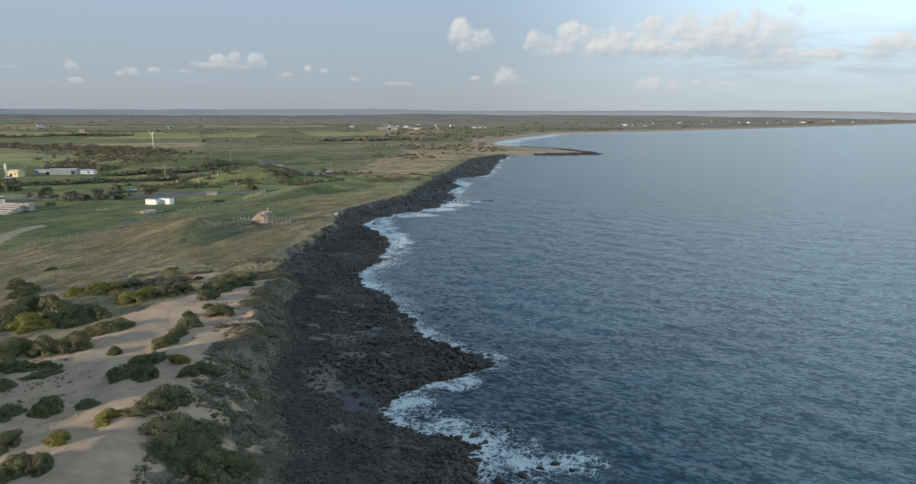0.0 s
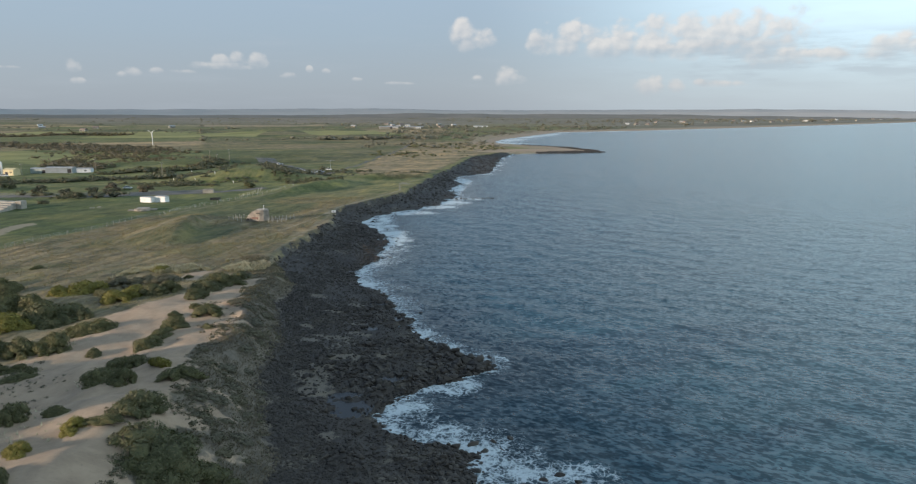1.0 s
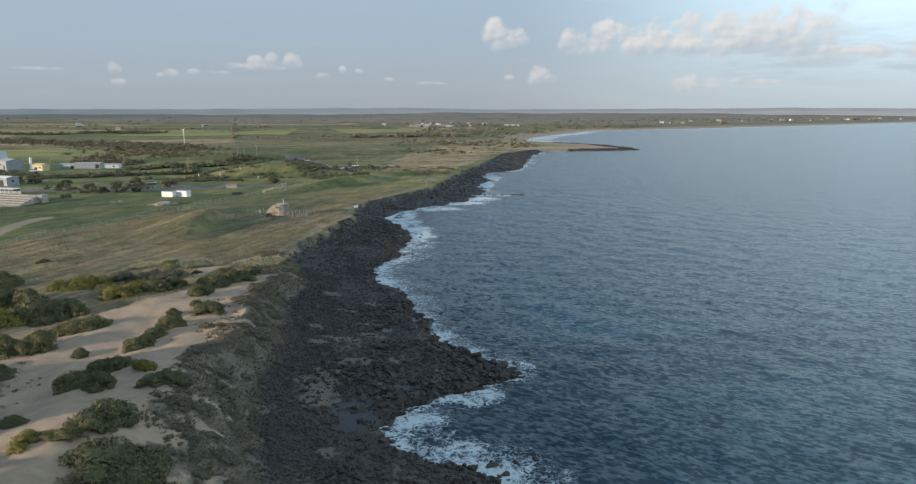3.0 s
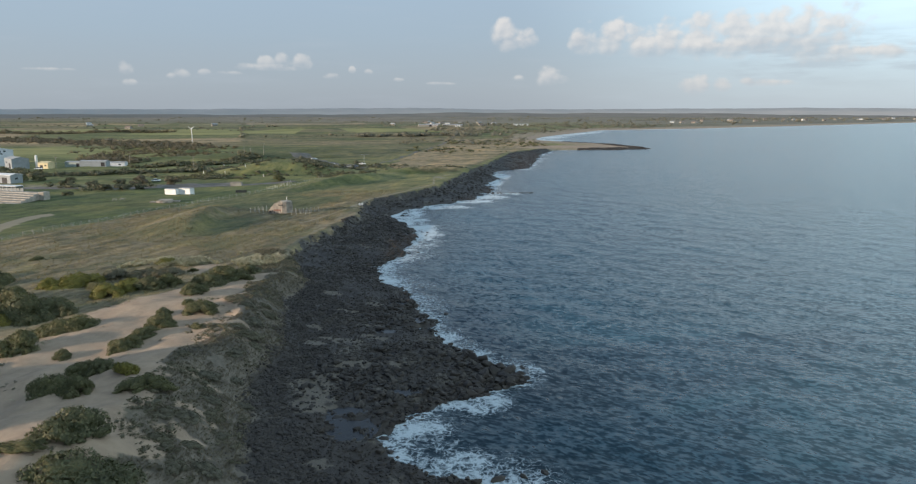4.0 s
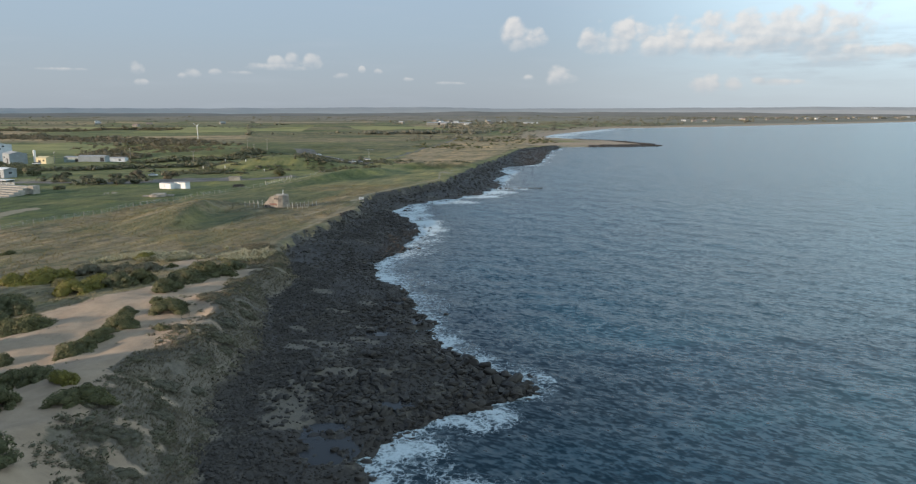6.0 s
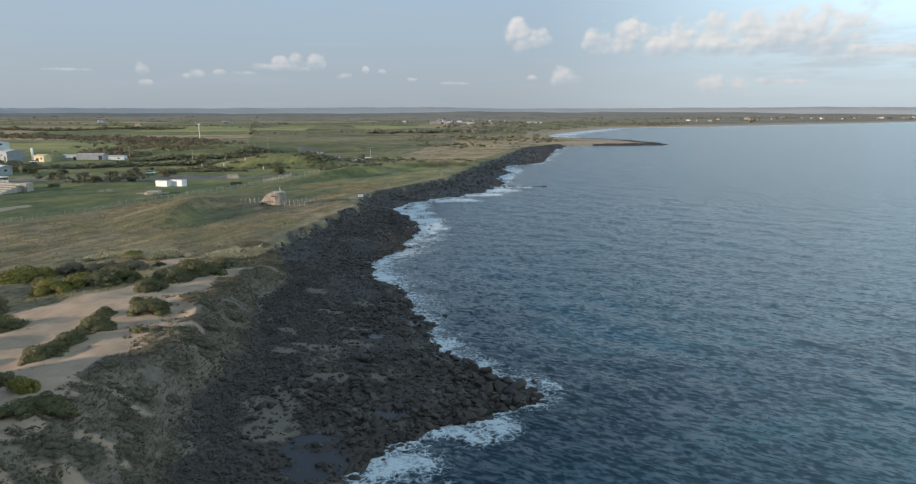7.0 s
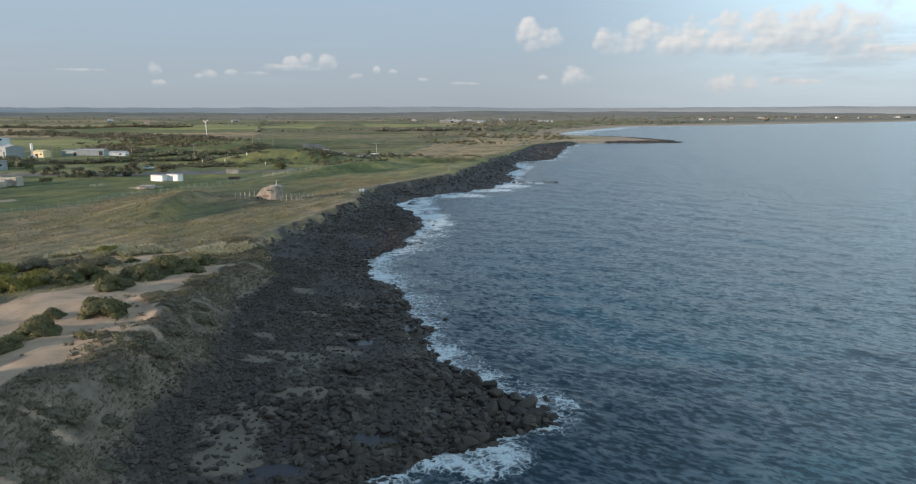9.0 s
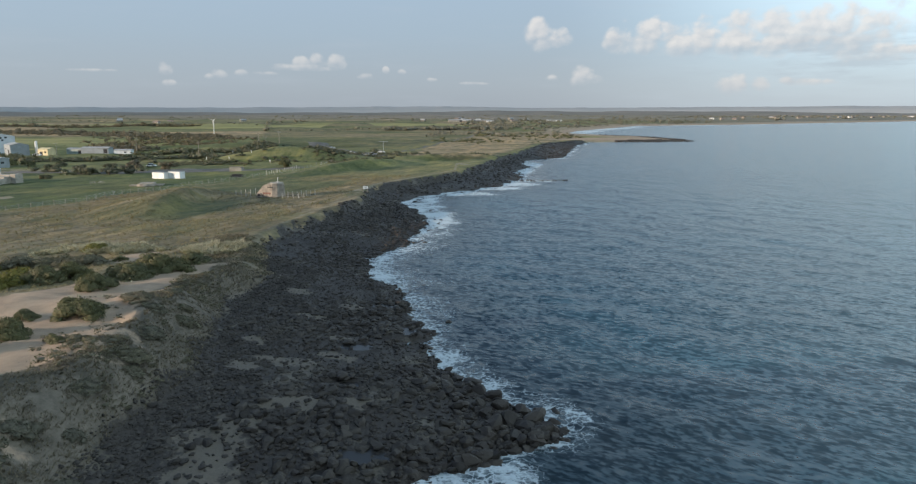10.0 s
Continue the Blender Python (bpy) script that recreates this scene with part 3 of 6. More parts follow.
FENCE_LINE = [(-150, 160), (-137, 191), (-131, 218), (-124, 243), (-118, 275), (-112, 300), (-98, 322), (-84, 352)]
SAND_REACH = ([30, 60, 95, 115, 125, 132, 140, 149, 158, 166], [52, 47, 42, 37, 35, 31, 25, 20, 14, 8])


def lawn_at(x, y):
    side = np.interp(y, [p[1] for p in FENCE_LINE], [p[0] for p in FENCE_LINE]) - x
    g = ramp(side, -2, 4) * ramp(y, 150, 190) * ramp(y, 420, 330)
    g = np.maximum(g, ramp(y, 278, 300) * ramp(y, 420, 380) * ramp(x, -135, -110) * ramp(inland(x, y) + 8 * wobble(x, y, 15, 3), 30, 60) * 0.7)
    g = np.maximum(g, ramp(((x + 84) / 8) ** 2 + ((y - 228) / 22) ** 2 + 0.5 * wobble(x, y, 6, 2), 1.4, 0.3) * 0.6)
    g = np.maximum(g, ramp(((x + 92) / 34) ** 2 + ((y - 285) / 26) ** 2 + 0.3 * wobble(x, y, 12, 4), 1.2, 0.6) * 0.75)
    far = ramp(y, 380, 440)
    return np.clip(g + far * (0.55 + 0.6 * wobble(x, y, 90, 1)) * ramp(inland(x, y) + 20 * wobble(x, y, 60, 3), 75, 105), 0, 1)


def sand_at(x, y, d):
    u = inland(x, y)
    s = ramp(u - np.interp(y, [88, 108], [2.2, 0]) + 1.8 * wobble(x, y, 6, 4) + 1.4 * wobble(x, y, 2.2, 1), 6.5, 10.5) * ramp(u - np.interp(y, *SAND_REACH), 3, -3) * ramp(y, 171, 160)
    s = np.maximum(s, 0.8 * ramp(np.hypot((x + 65.5) / 3.0, (y - 166) / 6.0) + 0.3 * wobble(x, y, 3, 2), 1.2, 0.7))
    s = np.maximum(s, ramp(u, 1, 5) * ramp(u, 13, 7) * ramp(y, 175, 140) * (0.05 + 0.32 * ramp(y, 112, 92) * ramp(u, 1.5, 6) + 0.36 * wobble(x * 0.45, y, 3.4, 2) + 0.3 * wobble(x, y, 1.7, 3)))
    beach = ramp(y, 735, 760) * ramp(d, np.interp(y, [760, 900, 1000, 1400], [55, 26, 20, 28]), np.interp(y, [760, 900, 1000, 1400], [30, 12, 9, 16]))
    spit = ramp(y, 690, 730) * ramp(x, 5, 25) * ramp(d, 90, 50) * 0.55
    return np.clip(np.maximum(np.maximum(s, beach), spit), 0, 1)


def rock_at(x, y, d):
    r = ramp(inland(x, y) - 1.4 * ramp(y, 190, 240) + 1.6 * wobble(x, y, 3.2, 5), 3.0, -2.2) * ramp(y, 735, 700)
    tip = ramp(d, 9, 5) * ramp(y, 735, 750) * ramp(y, 900, 870) * ramp(x, 62, 80)
    return np.clip(np.maximum(r, tip), 0, 1)


def field_tone(x, y):
    """Paddocks of different colour beyond the reserve."""
    c, s = math.cos(0.35), math.sin(0.35)
    i, j = np.floor((x * c + y * s) / 310).astype(int), np.floor((-x * s + y * c) / 115).astype(int)
    dry_head = ramp(x - np.interp(y, [418, 477, 938], [-49, -74, -61]) + 2.5 * wobble(x, y, 14, 1), -1, 3) * ramp(y, 412, 440) * ramp(y, 1010, 920) * ramp(inland(x, y), 4, 14) * (0.66 + 0.3 * wobble(x, y, 26, 4) + 0.15 * wobble(x, y, 9, 2))
    pale_paddock = ramp(np.hypot((x + 385) / 140, (y - 655) / 75), 0.8, 1.15)
    return np.maximum(pale_paddock * 0.66 * LATTICE[2][i % 256, j % 256] * ramp(y, 480, 620) * ramp(inland(x, y), 70, 100), dry_head)


xs = steps(-5600, -112, 8, 5600, 0.85, 0.03, 0.03)
ys = steps(-1500, 44, 190, 5000, 0.85, 0.014)
gx, gy, gd, quads = sheet(xs, ys, lambda d: d > -14)
gz = height(gx, gy, gd)
data = mesh_of("ground", np.stack([gx, gy, gz], 1), quads, True)
sand, rock, green = sand_at(gx, gy, gd), rock_at(gx, gy, gd), lawn_at(gx, gy)
add_attribute(data, "cover", np.stack([sand, rock, green, np.ones_like(gx)], 1))
add_attribute(data, "tone", field_tone(gx, gy))
TRACKS = [[(-150, 210), (-157, 232), (-158, 250)], [(-62, 232), (-54, 262), (-50, 290), (-38, 325), (-30, 352), (-33, 385), (-20, 420)], [(-48.4, 169), (-50.5, 178.5), (-53.9, 196), (-53.3, 211), (-51.9, 226), (-50.6, 252), (-51.3, 287)], [(px + 3.2, py) for px, py in FENCE_LINE], [(-250, 343), (-200, 343), (-150, 352)], [(-101, 222), (-96, 236), (-92, 250), (-88, 262)]]
track = np.maximum.reduce([near_line(gx, gy, pts, w) * k for pts, w, k in zip(TRACKS, (4.0, 1.3, 1.4, 1.1, 17, 2.2), (1.0, 0.6, 0.5, 0.55, 0.5, 0.5))])
add_attribute(data, "track", np.maximum(track, 0.7 * ramp(np.hypot(gx + 29, gy - 385), 6, 2)))
add_attribute(data, "scrub", ramp(inland(gx, gy), -3, -1.5) * ramp(inland(gx, gy) + 6 * wobble(gx, gy, 6, 3), np.interp(gy, [80, 110], [17, 19]), np.interp(gy, [80, 110], [9, 9])) * ramp(gy, 185, 150))
add_attribute(data, "rough", ramp(gy, 270, 400))
add_attribute(data, "gravel", gravel_at(gx, gy))
HAY = [(-190, 1240, 75, 130, 20), (-380, 625, 95, 75, 12), (-840, 1150, 210, 60, 6), (-450, 1140, 125, 85, 8)]
hay = np.zeros_like(gx)
for px, py, a, b, turn in HAY:
    c_, s_ = math.cos(radians(turn)), math.sin(radians(turn))
    q = np.maximum(np.abs((gx - px) * c_ + (gy - py) * s_) / a, np.abs(-(gx - px) * s_ + (gy - py) * c_) / b)
    hay = np.maximum(hay, ramp(q, 1.06, 0.94))
add_attribute(data, "hay", hay)
# grows with distance, as the painted haze does
add_attribute(data, "heath_haze", 0.85 * ramp(gy + 250 * wobble(gx, gy, 260, 3) + 0.35 * gx, 1300, 2300))
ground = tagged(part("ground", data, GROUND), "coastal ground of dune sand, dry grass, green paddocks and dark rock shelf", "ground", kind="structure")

xs = steps(-70, -35, 60, 5600, 0.65, 0.035)
ys = steps(-1500, 64, 190, 5000, 0.65, 0.02)
gx, gy, gd, quads = sheet(xs, ys, lambda d: d < 5)
calm = ramp(gd, 0, -12)
reach = np.hypot(gx, gy)
gz = np.zeros_like(gx)
rng = np.random.RandomState(8)
for k in range(26):
    long_ = 6 * 1.05 ** k
    a = radians(48 + rng.normal(0, 22))
    ph = 6.2832 / long_ * (gx * math.cos(a) + gy * math.sin(a)) + rng.uniform(0, 6.28) + 1.5 * wobble(gx, gy, long_ * 4, k)
    gz += 0.012 * np.sin(ph) * ramp(reach, 110 * long_, 50 * long_) * (1 + 0.8 * wobble(gx, gy, 9, k))
gz = calm * (gz + 1.5 * np.maximum(gz, 0) ** 2)
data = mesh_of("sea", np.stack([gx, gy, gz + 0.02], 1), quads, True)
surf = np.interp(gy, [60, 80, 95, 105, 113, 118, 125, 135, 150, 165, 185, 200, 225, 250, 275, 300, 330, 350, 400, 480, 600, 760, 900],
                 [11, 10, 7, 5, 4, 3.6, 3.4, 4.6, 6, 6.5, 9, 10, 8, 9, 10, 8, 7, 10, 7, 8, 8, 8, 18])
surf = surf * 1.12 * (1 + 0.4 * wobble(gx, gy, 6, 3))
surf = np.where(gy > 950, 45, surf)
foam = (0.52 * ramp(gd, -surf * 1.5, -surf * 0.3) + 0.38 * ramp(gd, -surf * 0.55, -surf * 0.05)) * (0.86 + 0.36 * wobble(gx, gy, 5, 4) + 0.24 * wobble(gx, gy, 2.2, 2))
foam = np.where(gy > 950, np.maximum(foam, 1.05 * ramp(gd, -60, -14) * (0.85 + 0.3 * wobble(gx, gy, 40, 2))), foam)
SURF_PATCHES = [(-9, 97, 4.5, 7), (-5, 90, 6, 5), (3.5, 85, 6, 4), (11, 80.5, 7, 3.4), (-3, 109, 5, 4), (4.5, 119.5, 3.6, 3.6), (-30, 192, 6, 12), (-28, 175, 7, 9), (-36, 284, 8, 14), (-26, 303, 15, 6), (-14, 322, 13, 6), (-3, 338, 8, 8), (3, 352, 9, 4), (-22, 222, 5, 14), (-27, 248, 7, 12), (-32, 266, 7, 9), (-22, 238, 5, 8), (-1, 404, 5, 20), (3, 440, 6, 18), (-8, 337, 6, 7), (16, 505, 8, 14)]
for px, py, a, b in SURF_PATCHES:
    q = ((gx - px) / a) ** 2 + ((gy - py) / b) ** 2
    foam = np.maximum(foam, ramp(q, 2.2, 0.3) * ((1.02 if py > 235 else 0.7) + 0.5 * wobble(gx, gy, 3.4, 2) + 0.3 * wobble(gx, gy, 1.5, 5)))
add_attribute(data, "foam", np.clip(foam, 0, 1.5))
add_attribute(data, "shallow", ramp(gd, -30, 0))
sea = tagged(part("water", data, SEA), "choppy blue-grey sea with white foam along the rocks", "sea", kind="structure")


def pool_water():
    def build(n, p):
        r = n.noise(p, 2.0, 3.0)
        return surface(n, (0.03, 0.028, 0.027), 0.26, r, 0.15, 0.05, ior=1.333, specular=0.5)
    return material("still_water", build)


POOL_WATER = pool_water()
for px, py, a, b, level in POOLS:
    bm = bmesh.new()
    ring = [bm.verts.new((1.4 * a * math.cos(k * 0.2618) * (1 + 0.04 * math.sin(3 * k)), 1.4 * b * math.sin(k * 0.2618) * (1 + 0.04 * math.cos(2 * k)), 0)) for k in range(24)]
    bm.faces.new(ring)
    tagged(part("tide_pool", bm, POOL_WATER, at=pose(px, py, level)), "still tide pool between dark basalt boulders", "tide pool", "tide pools on the rock shelf", "structure")


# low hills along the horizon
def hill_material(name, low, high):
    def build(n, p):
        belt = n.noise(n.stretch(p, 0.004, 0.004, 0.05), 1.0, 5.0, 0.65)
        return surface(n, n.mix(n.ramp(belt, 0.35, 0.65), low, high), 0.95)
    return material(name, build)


def ridge(name, radius, top, seed, mat, label):
    turns = np.radians(np.arange(-62, 62, 0.25))
    x, y = radius * np.sin(turns), radius * np.cos(turns)
    z = top + 9 * wobble(np.degrees(turns), turns * 0, 9, seed) + 3 * wobble(np.degrees(turns), turns * 0, 2.1, seed + 1) + 1.2 * wobble(np.degrees(turns), turns * 0, 0.5, seed + 2)
    z = 1.5 + np.maximum(z, 4) * ramp(np.degrees(turns), 60, 10 if seed else 24)
    n = len(x)
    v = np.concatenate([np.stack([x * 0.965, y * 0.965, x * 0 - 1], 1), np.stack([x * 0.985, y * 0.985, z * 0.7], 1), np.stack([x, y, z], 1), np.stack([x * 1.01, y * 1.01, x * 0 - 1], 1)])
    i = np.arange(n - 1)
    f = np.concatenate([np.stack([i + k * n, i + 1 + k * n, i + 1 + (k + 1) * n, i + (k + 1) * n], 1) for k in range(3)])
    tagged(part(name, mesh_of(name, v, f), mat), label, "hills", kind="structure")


# distance haze is painted into the pale blue-grey of the hills
ridge("backdrop", 4750, 50, 0, hill_material("hazy_far_hills", (0.235, 0.252, 0.265), (0.262, 0.275, 0.285)), "low hills along the horizon, their blue-grey painted as haze")
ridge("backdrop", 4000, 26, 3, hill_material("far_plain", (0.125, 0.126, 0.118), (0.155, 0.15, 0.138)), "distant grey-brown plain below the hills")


# ---- boulders of the rock shelf ----


def ball(levels):
    """Corners and triangles of an icosphere."""
    bm = bmesh.new()
    bmesh.ops.create_icosphere(bm, subdivisions=levels, radius=1)
    v = np.array([p.co[:] for p in bm.verts])
    f = np.array([[p.index for p in q.verts] for q in bm.faces])
    bm.free()
    return v, f


BALL_1, BALL_2 = ball(1), ball(2)


def stone_shape(base, rng, blocky):
    """A worn boulder: a ball cut by a few random planes."""
    v = base[0] / (np.abs(base[0]) ** 5).sum(1)[:, None] ** 0.2
    for k in range(11):
        n = rng.normal(size=3)
        n /= np.linalg.norm(n)
        cut = rng.uniform(0.55, 0.95)
        over = np.maximum(v @ n - cut, 0)
        v = v - over[:, None] * n * blocky
    return v * 0.88 * (1 + rng.normal(size=(len(v), 1)) * 0.035)


rng = np.random.RandomState(4)
STONES_FINE = [stone_shape(BALL_2, rng, 0.92) for k in range(14)]
STONES_PLAIN = [stone_shape(BALL_1, rng, 0.5) for k in range(10)]


def scatter(rng, count, x0, x1, y0, y1, keep):
    x, y = rng.uniform(x0, x1, count), rng.uniform(y0, y1, count)
    ok = keep(x, y)
    return x[ok], y[ok]


def join_stones(name, shapes, faces, x, y, z, size, rng):
    """Many stones in one mesh."""
    n, k = len(x), len(shapes[0])
    pick, a = rng.randint(0, len(shapes), n), rng.uniform(0, 6.283, n)
    s = np.stack([size * rng.uniform(0.8, 1.35, n), size * rng.uniform(0.75, 1.2, n), size * rng.uniform(0.45, 0.85, n)], 1)
    v = np.stack(shapes)[pick] * s[:, None, :]
    t = rng.normal(0, 0.22, n)[:, None]
    vx, vz = v[..., 0] * np.cos(t) - v[..., 2] * np.sin(t), v[..., 0] * np.sin(t) + v[..., 2] * np.cos(t)
    c, sn = np.cos(a)[:, None], np.sin(a)[:, None]
    out = np.stack([vx * c - v[..., 1] * sn + x[:, None], vx * sn + v[..., 1] * c + y[:, None], vz + z[:, None]], 2)
    f = faces[None] + (np.arange(n) * k)[:, None, None]
    return mesh_of(name, out.reshape(-1, 3), f.reshape(-1, 3))


def on_shelf(margin):
    def keep(x, y):
        d = shore_distance(x, y)
        r = rock_at(x, y, d)
        pool = np.zeros(len(x), bool)
        for px, py, a, b, level in POOLS:
            pool |= ((x - px) / a) ** 2 + ((y - py) / b) ** 2 < 1.0
        lone = np.random.RandomState(9).rand(len(x))
        return (r > np.where(y > 200, 0.55, 0.02 + 0.6 * np.random.RandomState(3).rand(len(x)))) & (lone * 1.15 < 0.55 + 0.9 * ramp(wobble(x, y, 10, 5), -0.7, 0.3)) & (d > margin - 0.9 * wobble(x, y, 4, 3)) & ~(pool & (lone > 0.5)) & ~((gravel_at(x, y) > 0.4) & (lone > 0.4))
    return keep


shore = new("rocky_shore")
tagged(shore, "dark basalt boulders heaped along the water's edge", "rocks")
rng = np.random.RandomState(11)
x, y = scatter(rng, 76000, -56, 8, 60, 280, on_shelf(-1.6))
d = shore_distance(x, y)
size = 0.105 + 0.09 * rng.gamma(1.5, 1.0, len(x)) * (1 + 0.6 * wobble(x, y, 8, 1)) * np.where(d < 5, 1.55, 1.0) * np.where(y > 190, 1.35, 1.0)
size = np.clip(size * (0.5 + 0.55 * ramp(wobble(x, y, 13, 2), -0.5, 0.6)) * (0.6 + 0.4 * ramp(inland(x, y), -2, -9)), 0.08, 0.58)
point = (d < 7) & (y > 106) & (y < 130)
size = np.where(point, np.clip(size * 1.4, 0.15, 0.75), size)
# the nearest big ones stand alone
near = np.where((y > 92) & (y < 128) & (x > -30) & (size > 0.25))[0]
near = near[np.argsort(-size[near])][:285]
rest = np.setdiff1d(np.arange(len(x)), near)
z = height(x, y, d) + size * 0.12
close = rest[(y[rest] < 160) & (size[rest] > 0.3)]
far = rest[(y[rest] >= 160) | (size[rest] <= 0.3)]
part("boulder_field", join_stones("boulder_field", STONES_FINE, BALL_2[1], x[close], y[close], z[close], size[close], rng), BASALT, shore)["kind"] = "stuff"
part("boulder_field", join_stones("boulder_field", STONES_PLAIN, BALL_1[1], x[far], y[far], z[far], size[far], rng), BASALT, shore)["kind"] = "stuff"
stone_meshes = [mesh_of("boulder", s, BALL_2[1]) for s in STONES_FINE]
for i in near:
    s, a = size[i] * 1.05, rng.uniform(0, 6.28)
    m = Matrix.LocRotScale((x[i], y[i], z[i]), Euler((rng.normal(0, 0.2), rng.normal(0, 0.2), a)), (s * rng.uniform(0.9, 1.35), s, s * rng.uniform(0.55, 0.85)))
    part("boulder", stone_meshes[rng.randint(14)], BASALT, shore, at=m)
# small cobbles heaped along the foot of the dunes
x, y = scatter(rng, 30000, -50, -16, 60, 180, lambda x, y: (inland(x, y) < 0.9 + 1.6 * wobble(x, y, 2.4, 3)) & (inland(x, y) > -7 - 3 * wobble(x, y, 6, 1)) & (gravel_at(x, y) < 0.5))
size = np.clip(0.09 + 0.06 * rng.gamma(1.4, 1.0, len(x)), 0.08, 0.34)
part("cobble_bank", join_stones("cobble_bank", STONES_PLAIN, BALL_1[1], x, y, height(x, y) + size * 0.2, size, rng), BASALT, shore)["kind"] = "stuff"
# squared blocks at the point and rocks awash off it
BLOCKS = [(3.6, 117.2, 1.2), (4.4, 119.5, 0.9), (2.3, 119.0, 1.3), (3.0, 121.4, 1.25), (4.6, 122.0, 0.8), (1.2, 120.8, 1.1), (1.5, 117.3, 1.2), (0.2, 118.6, 1.3), (-0.8, 121.4, 1.2), (2.5, 115.4, 1.0),
          (0.6, 115.6, 1.1), (-1.2, 117.3, 1.2), (-2.0, 119.6, 1.0), (5.4, 117.9, 0.6), (-1.6, 124.4, 1.1), (-3.2, 126.0, 1.0), (-4.4, 128.2, 1.0), (0.8, 88.5, 0.9), (3.6, 89.5, 0.8), (6.0, 90.2, 0.7), (2.2, 86.6, 0.8), (4.6, 87.2, 0.6),
          (9.0, 79.4, 0.9), (11.2, 80.6, 0.8), (6.8, 77.6, 0.9), (13.4, 79.0, 0.7), (3.6, 76.4, 1.0)]
for bx, by, s in BLOCKS:
    z0 = max(float(height(np.array([bx]), np.array([by]))[0]), -0.25) + 0.12 * s
    m = Matrix.LocRotScale((bx, by, z0), Euler((rng.normal(0, 0.12), rng.normal(0, 0.12), rng.uniform(0, 6.28))), (s * 1.05, s * 0.85, s * 0.7))
    part("boulder", stone_meshes[rng.randint(14)], BASALT, shore, at=m)
# the shelf further along, and the reef at the spit
x, y = scatter(rng, 42000, -56, 70, 280, 745, on_shelf(-2.0))
size = np.clip(0.16 + 0.1 * rng.gamma(1.4, 1.0, len(x)), 0.14, 0.7)
part("boulder_field", join_stones("boulder_field", STONES_PLAIN, BALL_1[1], x, y, height(x, y) + 0.1 * size, size, rng), BASALT, shore)["kind"] = "stuff"


def on_reef(x, y):
    d = shore_distance(x, y)
    return (d > -9 + 7 * wobble(x, y, 20, 2)) & (d < 8) & (((x > 85) & (y < 905)) | (wobble(x, y, 25, 3) > 0.25) & (y < 900))


x, y = scatter(rng, 9000, 55, 180, 738, 910, on_reef)
size = rng.uniform(0.5, 1.9, len(x))
part("boulder_field", join_stones("boulder_field", STONES_PLAIN, BALL_1[1], x, y, np.maximum(height(x, y), -0.3) + 0.25, size, rng), BASALT, shore)["kind"] = "stuff"
x, y = scatter(rng, 150, -6, 19, 346, 361, lambda x, y: np.abs(y - 353.5 - 0.1 * x - 2.2 * wobble(x, y, 7, 3)) < 2.3 + 3.0 * wobble(x, y, 4, 2) - 0.1 * x)
size = rng.uniform(0.3, 0.85, len(x))
part("boulder_field", join_stones("boulder_field", STONES_PLAIN, BALL_1[1], x, y, x * 0 - 0.08, size, rng), BASALT, shore)["kind"] = "stuff"
# rocks awash off the shelf
x, y = scatter(rng, 6000, -44, 12, 130, 430, lambda x, y: (shore_distance(x, y) > -5.5) & (shore_distance(x, y) < 0) & (wobble(x, y, 7, 2) + 0.5 * wobble(x, y, 2.5, 4) > 0.42))
size = np.clip(0.2 + 0.16 * rng.gamma(1.5, 1.0, len(x)), 0.18, 0.95)
part("boulder_field", join_stones("boulder_field", STONES_PLAIN, BALL_1[1], x, y, np.maximum(height(x, y), -0.2) + 0.08 * size, size, rng), BASALT, shore)["kind"] = "stuff"
# big boulders tumbled below the cliff edge
x, y = scatter(rng, 6500, -56, 10, 185, 480, lambda x, y: (inland(x, y) > -7 + 4 * wobble(x, y, 9, 1)) & (inland(x, y) < 0.9 + 0.8 * wobble(x, y, 3, 2)) & (shore_distance(x, y) > 2))
size = np.clip(0.22 + 0.14 * rng.gamma(1.6, 1.0, len(x)), 0.22, 0.9)
part("boulder_field", join_stones("boulder_field", STONES_PLAIN, BALL_1[1], x, y, height(x, y) + 0.2 * size, size, rng), DRY_ROCK, shore)["kind"] = "stuff"
# the shelf behind the starting point
x, y = scatter(rng, 6000, -26, 6, -60, 60, on_shelf(-1.0))
size = np.clip(0.15 + 0.12 * rng.gamma(1.5, 1.0, len(x)), 0.12, 1.0)
part("boulder_field", join_stones("boulder_field", STONES_PLAIN, BALL_1[1], x, y, height(x, y) + 0.1 * size, size, rng), BASALT, shore)["kind"] = "stuff"


# ---- shrubs, grass, hedges ----


def leaf_cards(points, normals, size, rng, lift=1.0):
    """Pointed leaves round the given points, roughly along the surface."""
    n = len(points)
    t = np.cross(normals, rng.normal(size=(n, 3)))
    t /= np.linalg.norm(t, axis=1)[:, None] + 1e-9
    b = np.cross(normals, t)
    t = t + normals * rng.uniform(-0.2, lift, (n, 1))
    s = size * rng.uniform(0.45, 1.55, (n, 1))
    v = np.stack([points - t * s, points + b * s * 0.45, points + t * s, points - b * s * 0.45], 1)
    return v.reshape(-1, 3), np.arange(4 * n).reshape(n, 4)


